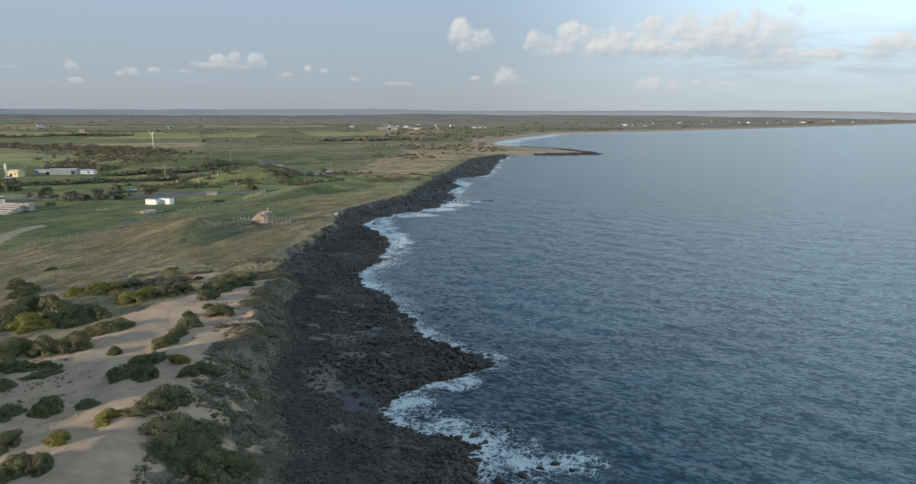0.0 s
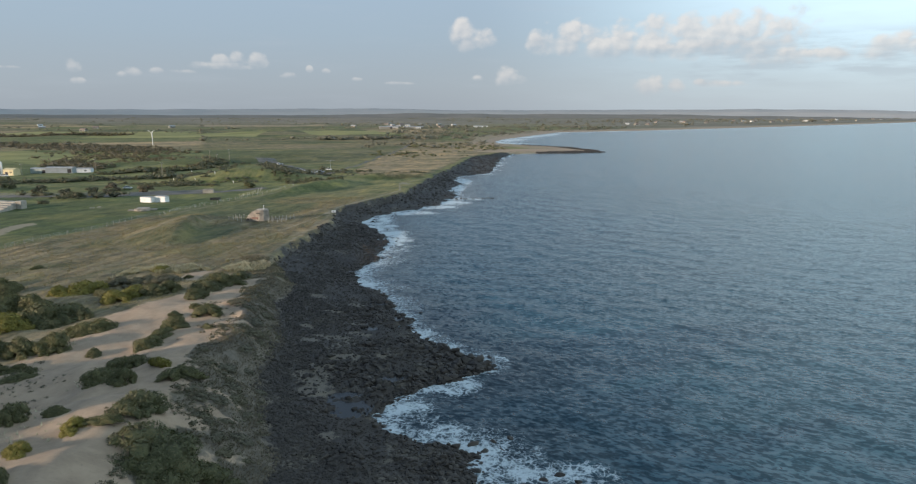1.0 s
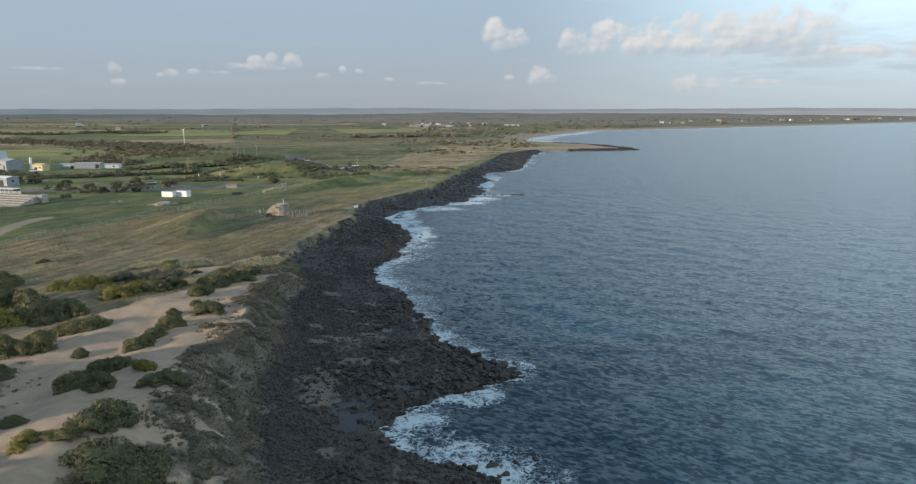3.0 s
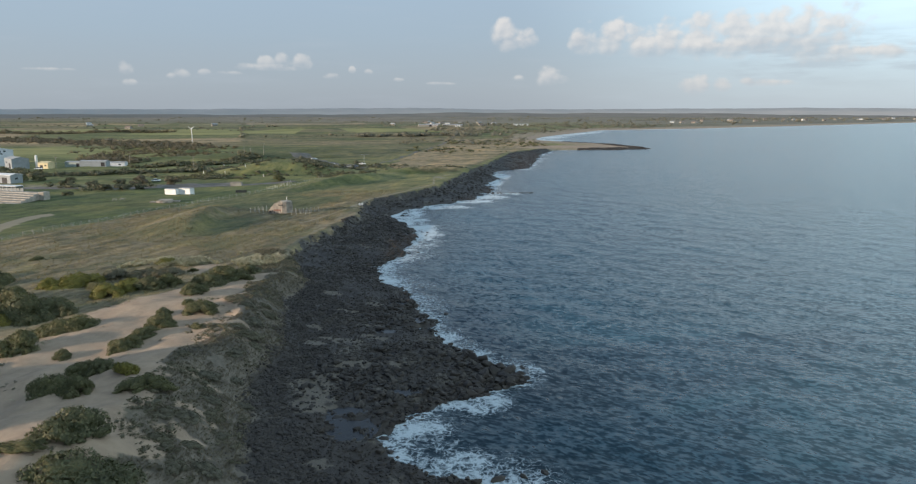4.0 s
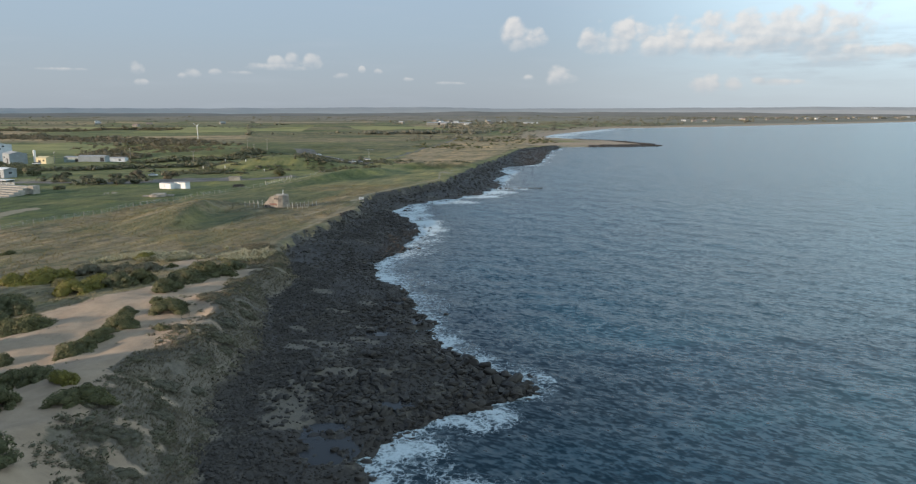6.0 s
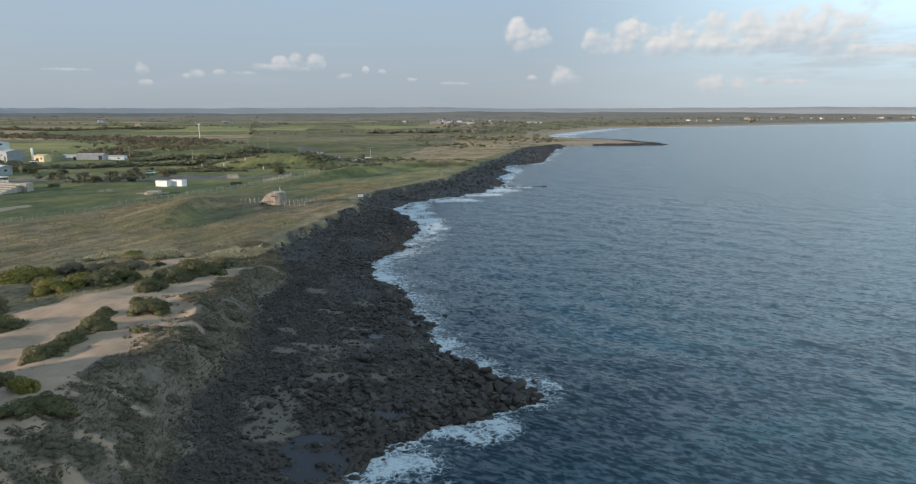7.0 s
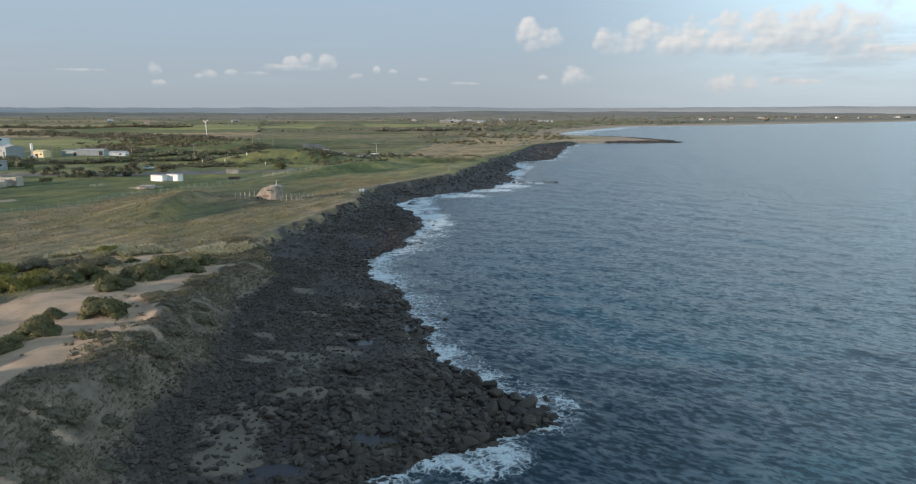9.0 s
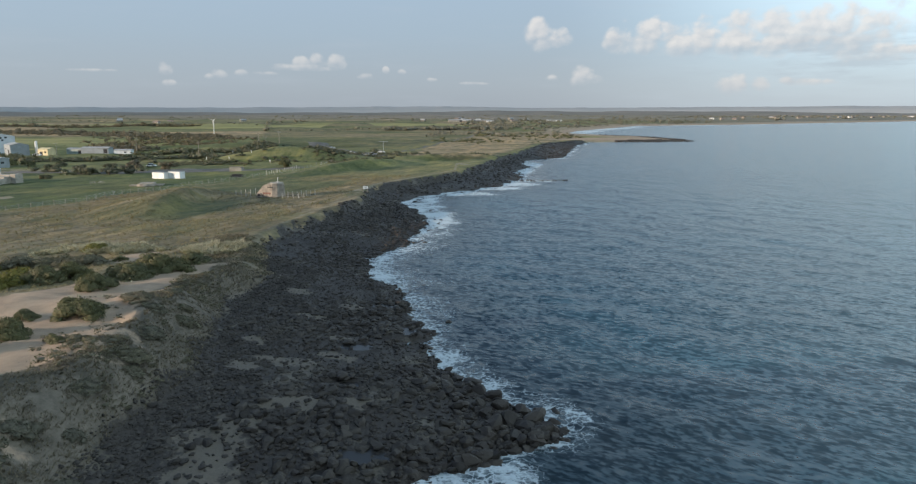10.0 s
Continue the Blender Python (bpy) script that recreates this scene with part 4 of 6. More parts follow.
def lobes_of(rng, count, spread, flat):
    """Centres and radii of the rounded clumps that make up a crown, low at its rim."""
    c = rng.normal(size=(count, 2))
    c /= np.linalg.norm(c, axis=1)[:, None]
    c *= (spread * np.sqrt(rng.uniform(0, 1, count)))[:, None]
    out = np.hypot(c[:, 0], c[:, 1]) / spread
    r = rng.uniform(0.2, 0.44, count) * (1.1 - 0.4 * out)
    z = flat * (0.62 * (1 - out ** 2) * rng.uniform(0.55, 1.05, count) - 0.04)
    return np.column_stack([c, z]), r


def skin(rng, centres, radii, count, flat):
    """Points on the outside of a heap of lobes."""
    i = rng.choice(len(radii), count, p=radii ** 2 / (radii ** 2).sum())
    n = rng.normal(size=(count, 3))
    n[:, 2] = np.abs(n[:, 2]) * 0.9 - 0.15
    n /= np.linalg.norm(n, axis=1)[:, None]
    p = centres[i] + n * (radii[i] * rng.uniform(0.84, 1.14, count))[:, None] * (1, 1, flat)
    inner = np.zeros(count, bool)
    for c, r in zip(centres, radii):
        inner |= np.linalg.norm((p - c) / (1, 1, flat), axis=1) < r * 0.84
    ok = ~inner & (p[:, 2] > -0.05)
    return p[ok], n[ok]


def shrub_kind(seed, mat, label, leaves=8000, flat=0.85, leaf=0.043):
    """One dune shrub of radius 1: a heap of leafy lobes on short woody stems."""
    rng = np.random.RandomState(seed)
    centres, radii = lobes_of(rng, 34, 0.86, flat)
    centres[:, :2] *= 1 + 0.3 * np.sin(2 * np.arctan2(centres[:, 1], centres[:, 0]) + rng.uniform(0, 6))[:, None]
    p, n = skin(rng, centres, radii, leaves, flat)
    v, f = leaf_cards(p, n, leaf, rng)
    core_v = [BALL_1[0] * radii[k] * (0.72, 0.72, 0.72 * flat) + centres[k] for k in range(len(radii))]
    core_f = [BALL_1[1] + 12 * k for k in range(len(radii))]
    thing = new("shrub")
    tagged(thing, label, "shrub", "shrubs on the dunes")
    part("foliage", mesh_of("foliage", v, f), mat, thing)
    part("inner_foliage", mesh_of("inner_foliage", np.concatenate(core_v), np.concatenate(core_f), True), mat, thing)
    bm = bmesh.new()
    for k in range(5):
        m = Matrix.Translation((0, 0, -0.08)) @ Euler((rng.normal(0, 0.6), rng.normal(0, 0.6), 0)).to_matrix().to_4x4() @ Matrix.Translation((0, 0, 0.2))
        bmesh.ops.create_cone(bm, segments=5, radius1=0.035, radius2=0.015, depth=0.5, matrix=m)
    part("stems", bm, BARK, thing)
    return thing


def ground_z(x, y):
    return float(height(np.array([float(x)]), np.array([float(y)]))[0])


def slope_at(x, y, reach):
    gx_, gy_ = (ground_z(x + reach, y) - ground_z(x - reach, y)) / (2 * reach), (ground_z(x, y + reach) - ground_z(x, y - reach)) / (2 * reach)
    return Vector((-gx_, -gy_, 1)).normalized()


SHRUBS = {"broad": [shrub_kind(9, LEAF, "broad domed green bush at the dune crest", 20000, 0.85, 0.026)],
          "green": [shrub_kind(k, LEAF, "dull green rounded saltbush on the dune sand", 7500, 0.85, 0.04) for k in (1, 2, 3, 10, 11, 12)],
          "gold": [shrub_kind(k, LEAF_YELLOW, "yellow-green bushy wattle on the dune", 7000, 0.85, 0.042) for k in (4, 5, 13)],
          "grey": [shrub_kind(k, LEAF_GREY, "grey-green low coastal shrub on the dune face", 4500, 0.7, 0.052) for k in (6, 7, 14)]}
placed = {k: 0 for k in SHRUBS}


def plant(kind, spots):
    """Shrubs at x, y with half width, half depth and height."""
    for sx, sy, rx, ry, tall in spots:
        pick = SHRUBS[kind][placed[kind] % len(SHRUBS[kind])]
        first = placed[kind] < len(SHRUBS[kind])
        placed[kind] += 1
        up = slope_at(sx, sy, max(1.0, rx * 0.6)).lerp(Vector((0, 0, 1)), 0.3)
        q = up.to_track_quat("Z", "Y")
        spin = Matrix.Rotation(random.choice((0, math.pi)) + random.uniform(-0.3, 0.3), 4, "Z")
        m = Matrix.LocRotScale((sx, sy, ground_z(sx, sy) - 0.05 * tall), q, None)
        ob = pick if first else copy_thing(pick, m)
        ob.matrix_basis = m @ Matrix.Diagonal((rx * 1.02, ry * 0.95, tall * 1.75, 1)) @ spin


plant("broad", [(-33.2, 69.0, 5.9, 5.2, 2.3)])
plant("green", [(-28.6, 71.4, 2.9, 2.6, 1.1), (-30.0, 64.6, 3.3, 2.8, 1.3)])
# bushes on the bare sand
plant("green", [(-37.6, 75.5, 2.9, 3.2, 1.8), (-47.9, 76.6, 1.8, 0.9, 0.9), (-39.8, 71.1, 2, 1, 0.6), (-52.3, 75.8, 2.4, 1.9, 1.5), (-56, 74.2, 1.7, 2, 1), (-50.4, 65, 1.8, 2.9, 1.1), (-45.1, 58.4, 2.2, 2.2, 1.4), (-42.6, 58.3, 2.3, 1.1, 1.3), (-66.1, 97.5, 2.8, 1.4, 0.9), (-73.4, 100.9, 2.1, 2.8, 1.3), (-71.2, 101.3, 1.7, 1.6, 1.1), (-69, 102.7, 2.2, 1.1, 0.7), (-66.2, 101.1, 1.2, 0.9, 0.8), (-68.5, 91.9, 1.9, 1.5, 1.2), (-50.1, 90.9, 2.4, 2.6, 1.5), (-51.4, 98.4, 1.9, 2.4, 1.2), (-48.5, 98.2, 2.2, 1.5, 1.3), (-46.4, 89.9, 2.7, 1.7, 1.5), (-40.1, 91, 1.7, 2.7, 1.1)])
# chains of bushes behind the bare sand
plant("green", [(-38.6, 91.3, 1.6, 2.5, 1), (-52.6, 110.5, 2, 3, 1.2), (-52, 114.5, 1.9, 3, 1.2), (-51.7, 119.6, 3, 2.1, 1.6), (-54, 125.5, 1.5, 1.2, 0.8), (-48.4, 126.8, 3.4, 2.4, 1.7), (-51.9, 129.8, 1.3, 1.1, 0.7), (-45, 118, 1.3, 0.8, 0.6), (-60, 107.9, 1.5, 1.1, 0.9), (-77.7, 108.7, 3.1, 4.4, 1.9), (-72.8, 109.4, 3.9, 2.6, 1.9), (-67.8, 110.4, 3.9, 2.9, 2.2), (-67.8, 119.4, 2.8, 4, 1.8), (-65.8, 121, 2.9, 4, 1.8), (-89.6, 127.7, 3.5, 5.7, 2.2), (-91.9, 135.3, 3.7, 5.9, 2.3), (-80.6, 128, 4.8, 6.1, 3), (-78, 129.7, 3.5, 5.5, 2.1)])
plant("green", [(-87.3, 135.8, 3.7, 4.9, 2.3), (-73.7, 129.6, 2.7, 2.1, 1.4), (-78.5, 147.3, 1.9, 3, 1.2), (-67, 145.3, 2.5, 3.3, 1.6), (-64.4, 148.2, 3.1, 3, 1.8), (-83.4, 153.3, 2.8, 2.6, 1.5), (-55.7, 140.5, 2.8, 2.7, 1.7), (-57.5, 151.8, 3, 4.7, 1.8), (-55.5, 156.4, 3.4, 4.4, 2.1), (-53.5, 163.2, 4.1, 2, 1.2), (-65.7, 162.5, 1.7, 1.1, 0.6), (-107, 157, 3, 3.2, 1.7), (-100.6, 149.4, 2.4, 3.9, 1.5), (-109.3, 174.4, 1.4, 1.2, 0.6)])
plant("gold", [(-42.4, 70.7, 1.6, 1.9, 1), (-44.8, 65, 1.5, 1.5, 1), (-44.3, 96.1, 2.1, 1.3, 1.1), (-84, 123.3, 4, 3.5, 2.4), (-88.5, 148.1, 2.3, 2.9, 1.5), (-84.1, 150.6, 3.9, 6.3, 2.4), (-72.6, 141.1, 2.9, 4.5, 1.8), (-70.8, 145.6, 2.9, 4.1, 1.8), (-75.7, 171.2, 2.4, 1.9, 1)])
plant("grey", [(-80.1, 157.3, 4, 3.4, 1.9), (-75.3, 159.3, 4, 3.1, 1.8), (-69.5, 158.3, 3.5, 3, 1.7)])
# low bushes down the dune face
for sx, sy, sr in [(-35.3, 87.4, 2.1), (-33.2, 88.4, 2), (-41.2, 104.7, 1.2), (-38.5, 101.2, 1.3), (-41.4, 130, 1.9), (-39, 132.3, 2), (-30.6, 83.4, 1.8), (-28.2, 80.4, 1.9), (-30, 78.2, 1.5), (-36.2, 110, 1.5), (-35.6, 115.2, 1.3), (-34.4, 104.9, 1.4), (-28.7, 75.9, 1.4), (-26.2, 77.1, 0.9), (-29.9, 89, 1.4), (-42.9, 118, 1.8), (-28.5, 72.4, 1.9), (-31.2, 99.2, 1.7), (-37, 102, 2), (-36.4, 116.6, 2), (-44.1, 130.8, 2.1), (-32.4, 92, 1.7), (-34, 95.4, 1.5), (-38.6, 124.4, 1.8), (-26, 73, 1.5), (-39.8, 119.6, 1.5), (-40.5, 135, 1.7), (-47, 147, 1.7), (-45, 140.5, 1.6), (-26.6, 67.5, 2), (-25.2, 63.4, 1.8), (-33.8, 82.4, 1.6), (-31.8, 80.4, 1.3)]:
    plant("grey", [(sx, sy, sr * random.uniform(0.65, 1.0), sr * random.uniform(0.65, 1.0), sr * random.uniform(0.22, 0.34))])



def tufts(name, label, mat, x, y, tall, blades, rng, kind="grass", droop=1.7):
    """Grass in tufts of pointed blades, one object."""
    z, n = height(x, y), len(x)
    px, py = np.repeat(x, blades), np.repeat(y, blades)
    pz, h = np.repeat(z, blades), np.repeat(tall * rng.uniform(0.6, 1.4, n), blades)
    m = len(px)
    a, lean = rng.uniform(0, 6.283, m), rng.uniform(0.3, 1.0, m) * droop
    px, py = px + rng.normal(0, 0.1, m) * h / 0.4, py + rng.normal(0, 0.1, m) * h / 0.4
    w = 0.06 * h / 0.4 * rng.uniform(0.6, 1.5, m)
    ca, sa = np.cos(a), np.sin(a)
    v = np.stack([np.stack([px - sa * w, py + ca * w, pz - 0.04], 1), np.stack([px + sa * w, py - ca * w, pz - 0.04], 1),
                  np.stack([px + ca * h * lean, py + sa * h * lean, pz + h], 1)], 1)
    ob = part(name, mesh_of(name, v.reshape(-1, 3), np.arange(3 * m).reshape(m, 3)), mat)
    return tagged(ob, label, kind, kind="stuff")


def dry_ground(x, y):
    d = shore_distance(x, y)
    u = inland(x, y)
    thin = np.random.RandomState(5).rand(len(x))
    return (u > np.where(y > 180, 5.5, 1)) & (sand_at(x, y, d) < 0.3) & (lawn_at(x, y) < 0.5) & (thin < 0.35 + 0.6 * ramp(wobble(x, y, 9, 2) + 0.6 * wobble(x, y, 3, 1), -0.3, 0.6))


rng = np.random.RandomState(21)
x, y = scatter(rng, 36000, -140, -44, 130, 330, dry_ground)
tufts("grass", "straw-coloured dry grass in tufts behind the dunes", STRAW, x, y, 0.3, 4, rng)
x, y = scatter(rng, 11000, -85, -50, 158, 186, lambda x, y: (np.abs(y - 174 - 0.12 * (x + 60)) < 3.5 + 5 * wobble(x, y, 7, 1) + 2 * wobble(x, y, 2.5, 2)) & dry_ground(x, y))
tufts("grass", "pale silvery tussocks along the dune edge", TUSSOCK, x, y, 0.62, 7, rng)
x, y = scatter(rng, 120000, -62, -18, 55, 190, lambda x, y: (inland(x, y) > 0.3) & (inland(x, y) < 11) & (sand_at(x, y, shore_distance(x, y)) < 0.4) & (wobble(x, y, 4, 2) + 0.7 * wobble(x, y, 1.6, 3) > -0.75))
tufts("grass", "grey-green tussocks on the steep dune face", FACE_GRASS, x, y, 0.2, 4, rng, droop=2.0)
x, y = scatter(rng, 3000, -85, -36, 55, 150, lambda x, y: (sand_at(x, y, shore_distance(x, y)) > 0.5) & (inland(x, y) > 14) & (wobble(x, y, 7, 4) > 0.35))
tufts("grass", "sparse grass sprouting from the dune sand", TUSSOCK, x, y, 0.3, 5, rng)


def woods(name, label, mat, x, y, tall, rng, cards=40, category="hedge", leaf=0.25, heart=0.68):
    """Far bushes and trees as one object: dark hearts with loose leaf clumps round them."""
    n = len(x)
    z, r = height(x, y), tall * (0.3 + rng.gamma(2.0, 0.2, n))
    wide = r * rng.uniform(0.7, 1.4, n)
    core = BALL_1[0][None] * (np.stack([wide, wide, r * 0.46], 1) * heart)[:, None, :] + np.stack([x, y, z + r * 0.44], 1)[:, None, :]
    core = core + rng.normal(0, 0.06, core.shape) * r[:, None, None]
    core_f = BALL_1[1][None] + (np.arange(n) * 12)[:, None, None]
    d = rng.normal(size=(n, cards, 3))
    d[..., 2] = np.abs(d[..., 2]) * 0.9 - 0.2
    d /= np.linalg.norm(d, axis=2)[..., None]
    p = d * np.stack([wide, wide, r * 0.5], 1)[:, None, :] * rng.uniform(0.72, 1.25, (n, cards, 1)) + np.stack([x, y, z + r * 0.45], 1)[:, None, :]
    v, f = leaf_cards(p.reshape(-1, 3), d.reshape(-1, 3), np.repeat(r * leaf, cards)[:, None], rng)
    tri = np.concatenate([f[:, [0, 1, 2]], f[:, [0, 2, 3]]])
    all_v = np.concatenate([core.reshape(-1, 3), v])
    all_f = np.concatenate([core_f.reshape(-1, 3), tri + n * 12])
    ob = part(name, mesh_of(name, all_v, all_f), mat)
    return tagged(ob, label, category, kind="stuff")


def along(rng, pts, count, width):
    """Random places along a line."""
    pts = np.array(pts, float)
    seg = np.hypot(*np.diff(pts, axis=0).T)
    s = rng.uniform(0, seg.sum(), count)
    c = np.concatenate([[0], np.cumsum(seg)])
    return np.interp(s, c, pts[:, 0]) + rng.normal(0, width, count), np.interp(s, c, pts[:, 1]) + rng.normal(0, width, count)


rng = np.random.RandomState(33)
x, y = scatter(rng, 9000, -62, -20, 58, 185, lambda x, y: (inland(x, y) > 0.8) & (inland(x, y) < np.interp(y, [85, 110], [13, 9.5])) & (wobble(x * 0.5, y + 0.4 * x, 5.5, 1) + 0.7 * wobble(x, y, 2.4, 4) > 0.15))
woods("scrub", "low grey-green scrub clinging to the dune face", LEAF_GREY, x, y, 0.42, rng, 44, "scrub", 0.2, 0.5)
x, y = scatter(rng, 2600, -90, -34, 55, 135, lambda x, y: (sand_at(x, y, shore_distance(x, y)) > 0.5) & (inland(x, y) > 9) & (wobble(x, y, 9, 4) + 0.8 * wobble(x, y, 3, 2) > 0.55))
woods("scrub", "small dark seedlings and dead twigs scattered on the sand", LEAF_GREY, x, y, 0.26, rng, 20, "scrub", 0.3, 0.45)
HEDGES = [([(-252, 398), (-212, 412), (-184, 424), (-158, 447)], 180, 2.2, 2.5), ([(-236, 462), (-210, 478), (-196, 500), (-186, 540)], 220, 4.5, 3.4),
          ([(-150, 540), (-134, 510), (-118, 478), (-104, 452)], 160, 3.0, 2.2), ([(-118, 430), (-100, 405), (-88, 392), (-70, 418)], 120, 4.0, 1.5),
          ([(-700, 905), (-560, 850), (-477, 820), (-400, 790), (-320, 700)], 560, 22, 3.6), ([(-900, 1080), (-700, 1080), (-527, 1110)], 400, 8, 4.2),
          ([(-320, 560), (-290, 520), (-262, 505)], 180, 7, 3.1), ([(-60, 446), (-35, 440), (-22, 452)], 100, 2.5, 1.4), ([(-330, 420), (-290, 415), (-250, 385)], 120, 4, 2.5),
          ([(-174, 378), (-152, 381), (-134, 381)], 70, 2.2, 1.5), ([(-186, 392), (-166, 393), (-148, 390)], 60, 2.0, 1.3)]
for pts, count, width, tall in HEDGES:
    x, y = along(rng, pts, int(count * 2.6), width)
    brown = pts[0][0] < -300 and tall > 3
    woods("hedgerow", "brown-green belt of wind-shorn coastal scrub" if brown else "dark green hedge of wind-shorn coastal scrub", LEAF_RUST if brown else LEAF_DARK, x, y, tall * 0.72, rng, 18, leaf=0.32)
x, y = along(rng, [(-360, 720), (-320, 660), (-300, 610), (-255, 580)], 560, 26)
woods("scrub", "rust-brown scrubby woodland in the paddocks", LEAF_RUST, x, y, 2.0, rng, 18, category="scrub", leaf=0.32)
x, y = scatter(rng, 1500, -200, -58, 392, 540, lambda x, y: (inland(x, y) > 30) & (wobble(x, y, 24, 2) + 0.7 * wobble(x, y, 8, 3) > 0.35))
woods("scrub", "patchy brown-green scrub over the reserve's mounds", LEAF_DARK, x, y, 1.5, rng, 30, "scrub")
x, y = along(rng, [(-214, 338), (-190, 335), (-166, 332)], 34, 4.5)
woods("scrub", "low dark bushes between the trees of the yard", LEAF_DARK, x, y, 2.2, rng, category="scrub")
x, y = along(rng, [(-195, 1005), (-130, 1018), (-60, 1040)], 140, 6)
woods("hedgerow", "dark tree belt between far paddocks", LEAF_HAZY, x, y, 4.5, rng, 30)


def behind_bay(x, y):
    d = shore_distance(x, y)
    return (d > 32) & (d < 420) & (wobble(x, y, 60, 2) + 0.6 * wobble(x, y, 25, 1) > -0.25)


x, y = scatter(rng, 2600, -120, 420, 800, 1750, behind_bay)
woods("scrub", "low coastal scrub behind the bay's beach", LEAF_HAZY, x, y, 3.6, rng, 26, "scrub")
x, y = scatter(rng, 500, -80, 60, 620, 900, lambda x, y: (shore_distance(x, y) > 25) & (wobble(x, y, 35, 1) > 0.2))
woods("scrub", "scattered olive scrub on the grassy headland", LEAF, x, y, 2.2, rng, 26, "scrub")
x, y = scatter(rng, 3600, 150, 3200, 1500, 4200, lambda x, y: (shore_distance(x, y) > 60) & (shore_distance(x, y) < 800) & (wobble(x, y, 120, 3) > -0.1))
woods("scrub", "grey-green scrub far along the bay", LEAF_HAZY, x, y, 6.0, rng, 14, "scrub")
# tree belts along the paddock edges
c, s = math.cos(0.35), math.sin(0.35)
bx, by = [], []
for i in range(-14, 20):
    for j in range(2, 36):
        u0, v0 = i * 310, j * 115
        if rng.rand() < 0.3:
            k = np.linspace(0, 310, 50)
            bx.append((u0 + k) * c - v0 * s), by.append((u0 + k) * s + v0 * c)
        if rng.rand() < 0.18:
            k = np.linspace(0, 115, 28)
            bx.append(u0 * c - (v0 + k) * s), by.append(u0 * s + (v0 + k) * c)
x, y = np.concatenate(bx), np.concatenate(by)
x, y = x + rng.normal(0, 2.5, len(x)), y + rng.normal(0, 2.5, len(x))
ok = (y > 900) & (y < 4300) & (shore_distance(x, y) > 250) & (np.abs(x) < y * 0.85) & (rng.rand(len(x)) < 0.8)
woods("hedgerow", "tree belts along the edges of far paddocks", LEAF_HAZY, x[ok], y[ok], 3.6, rng, 5)


# ---- buildings and small works ----
WHITE = plain("white_painted_metal", (0.68, 0.68, 0.665), 0.5, 3, 0.12)
PALE_BLUE = plain("pale_blue_cladding", (0.25, 0.275, 0.29), 0.55, 3, 0.15)
GREY_ROOF = plain("zinc_roof", (0.33, 0.335, 0.335), 0.75, 4, 0.2)
CONCRETE = plain("weathered_concrete", (0.27, 0.235, 0.195), 0.9, 5, 0.35, bump=0.3)
CREAM = plain("cream_concrete", (0.31, 0.285, 0.245), 0.9, 4, 0.25)
YELLOW = plain("faded_yellow_paint", (0.55, 0.47, 0.28), 0.6, 4, 0.15)
DARK = plain("dark_opening", (0.035, 0.035, 0.038), 0.7, 6, 0.3)
TIMBER = plain("grey_weathered_timber", (0.30, 0.27, 0.23), 0.9, 12, 0.35)
PALE_TIMBER = plain("bleached_timber", (0.46, 0.43, 0.38), 0.9, 12, 0.3)
METAL_CLAD = plain("light_grey_cladding", (0.52, 0.55, 0.58), 0.5, 3, 0.12)
STEEL = plain("galvanised_steel", (0.48, 0.49, 0.50), 0.4, 10, 0.15, 0.6)
ASPHALT = plain("worn_asphalt", (0.135, 0.13, 0.12), 0.95, 2, 0.3)
RED_PAINT = plain("faded_red_paint", (0.20, 0.105, 0.085), 0.8, 8, 0.4)
TIN_RED = plain("dull_red_roof", (0.22, 0.165, 0.14), 0.6, 4, 0.25)
GLASS_DARK = plain("dark_glazing", (0.03, 0.035, 0.04), 0.12, 3, 0.2)
TYRE = plain("tyre_rubber", (0.02, 0.02, 0.02), 0.9, 10, 0.2)


def block(bm, cx, cy, cz, sx, sy, sz, bevel=0.0, turn=0.0):
    """A box with its centre and sizes, its edges worn by a bevel."""
    made = bmesh.ops.create_cube(bm, size=1, matrix=Matrix.Translation((cx, cy, cz)) @ Matrix.Rotation(radians(turn), 4, "Z") @ Matrix.Diagonal((sx, sy, sz, 1)))
    if bevel:
        edges = list({e for v in made["verts"] for e in v.link_edges})
        bmesh.ops.bevel(bm, geom=edges, offset=bevel, segments=1, affect="EDGES")
    return bm


def box(name, mat, parent, cx, cy, cz, sx, sy, sz, bevel=0.02, turn=0.0, label=""):
    return part(name, block(bmesh.new(), cx, cy, cz, sx, sy, sz, bevel, turn), mat, parent, label)


def rod(bm, a, b, r1, r2=None, sides=8):
    a, b = Vector(a), Vector(b)
    m = Matrix.Translation((a + b) / 2) @ (b - a).to_track_quat("Z", "Y").to_matrix().to_4x4()
    bmesh.ops.create_cone(bm, cap_ends=True, segments=sides, radius1=r1, radius2=r1 if r2 is None else r2, depth=(b - a).length, matrix=m)
    return bm


def stand(name, x, y, turn, label, category, group="", sink=0.0):
    """An empty on the ground, the root of a thing."""
    ob = new(name)
    ob.matrix_basis = pose(x, y, ground_z(x, y) - sink, 0, 0, turn)
    return tagged(ob, label, category, group)


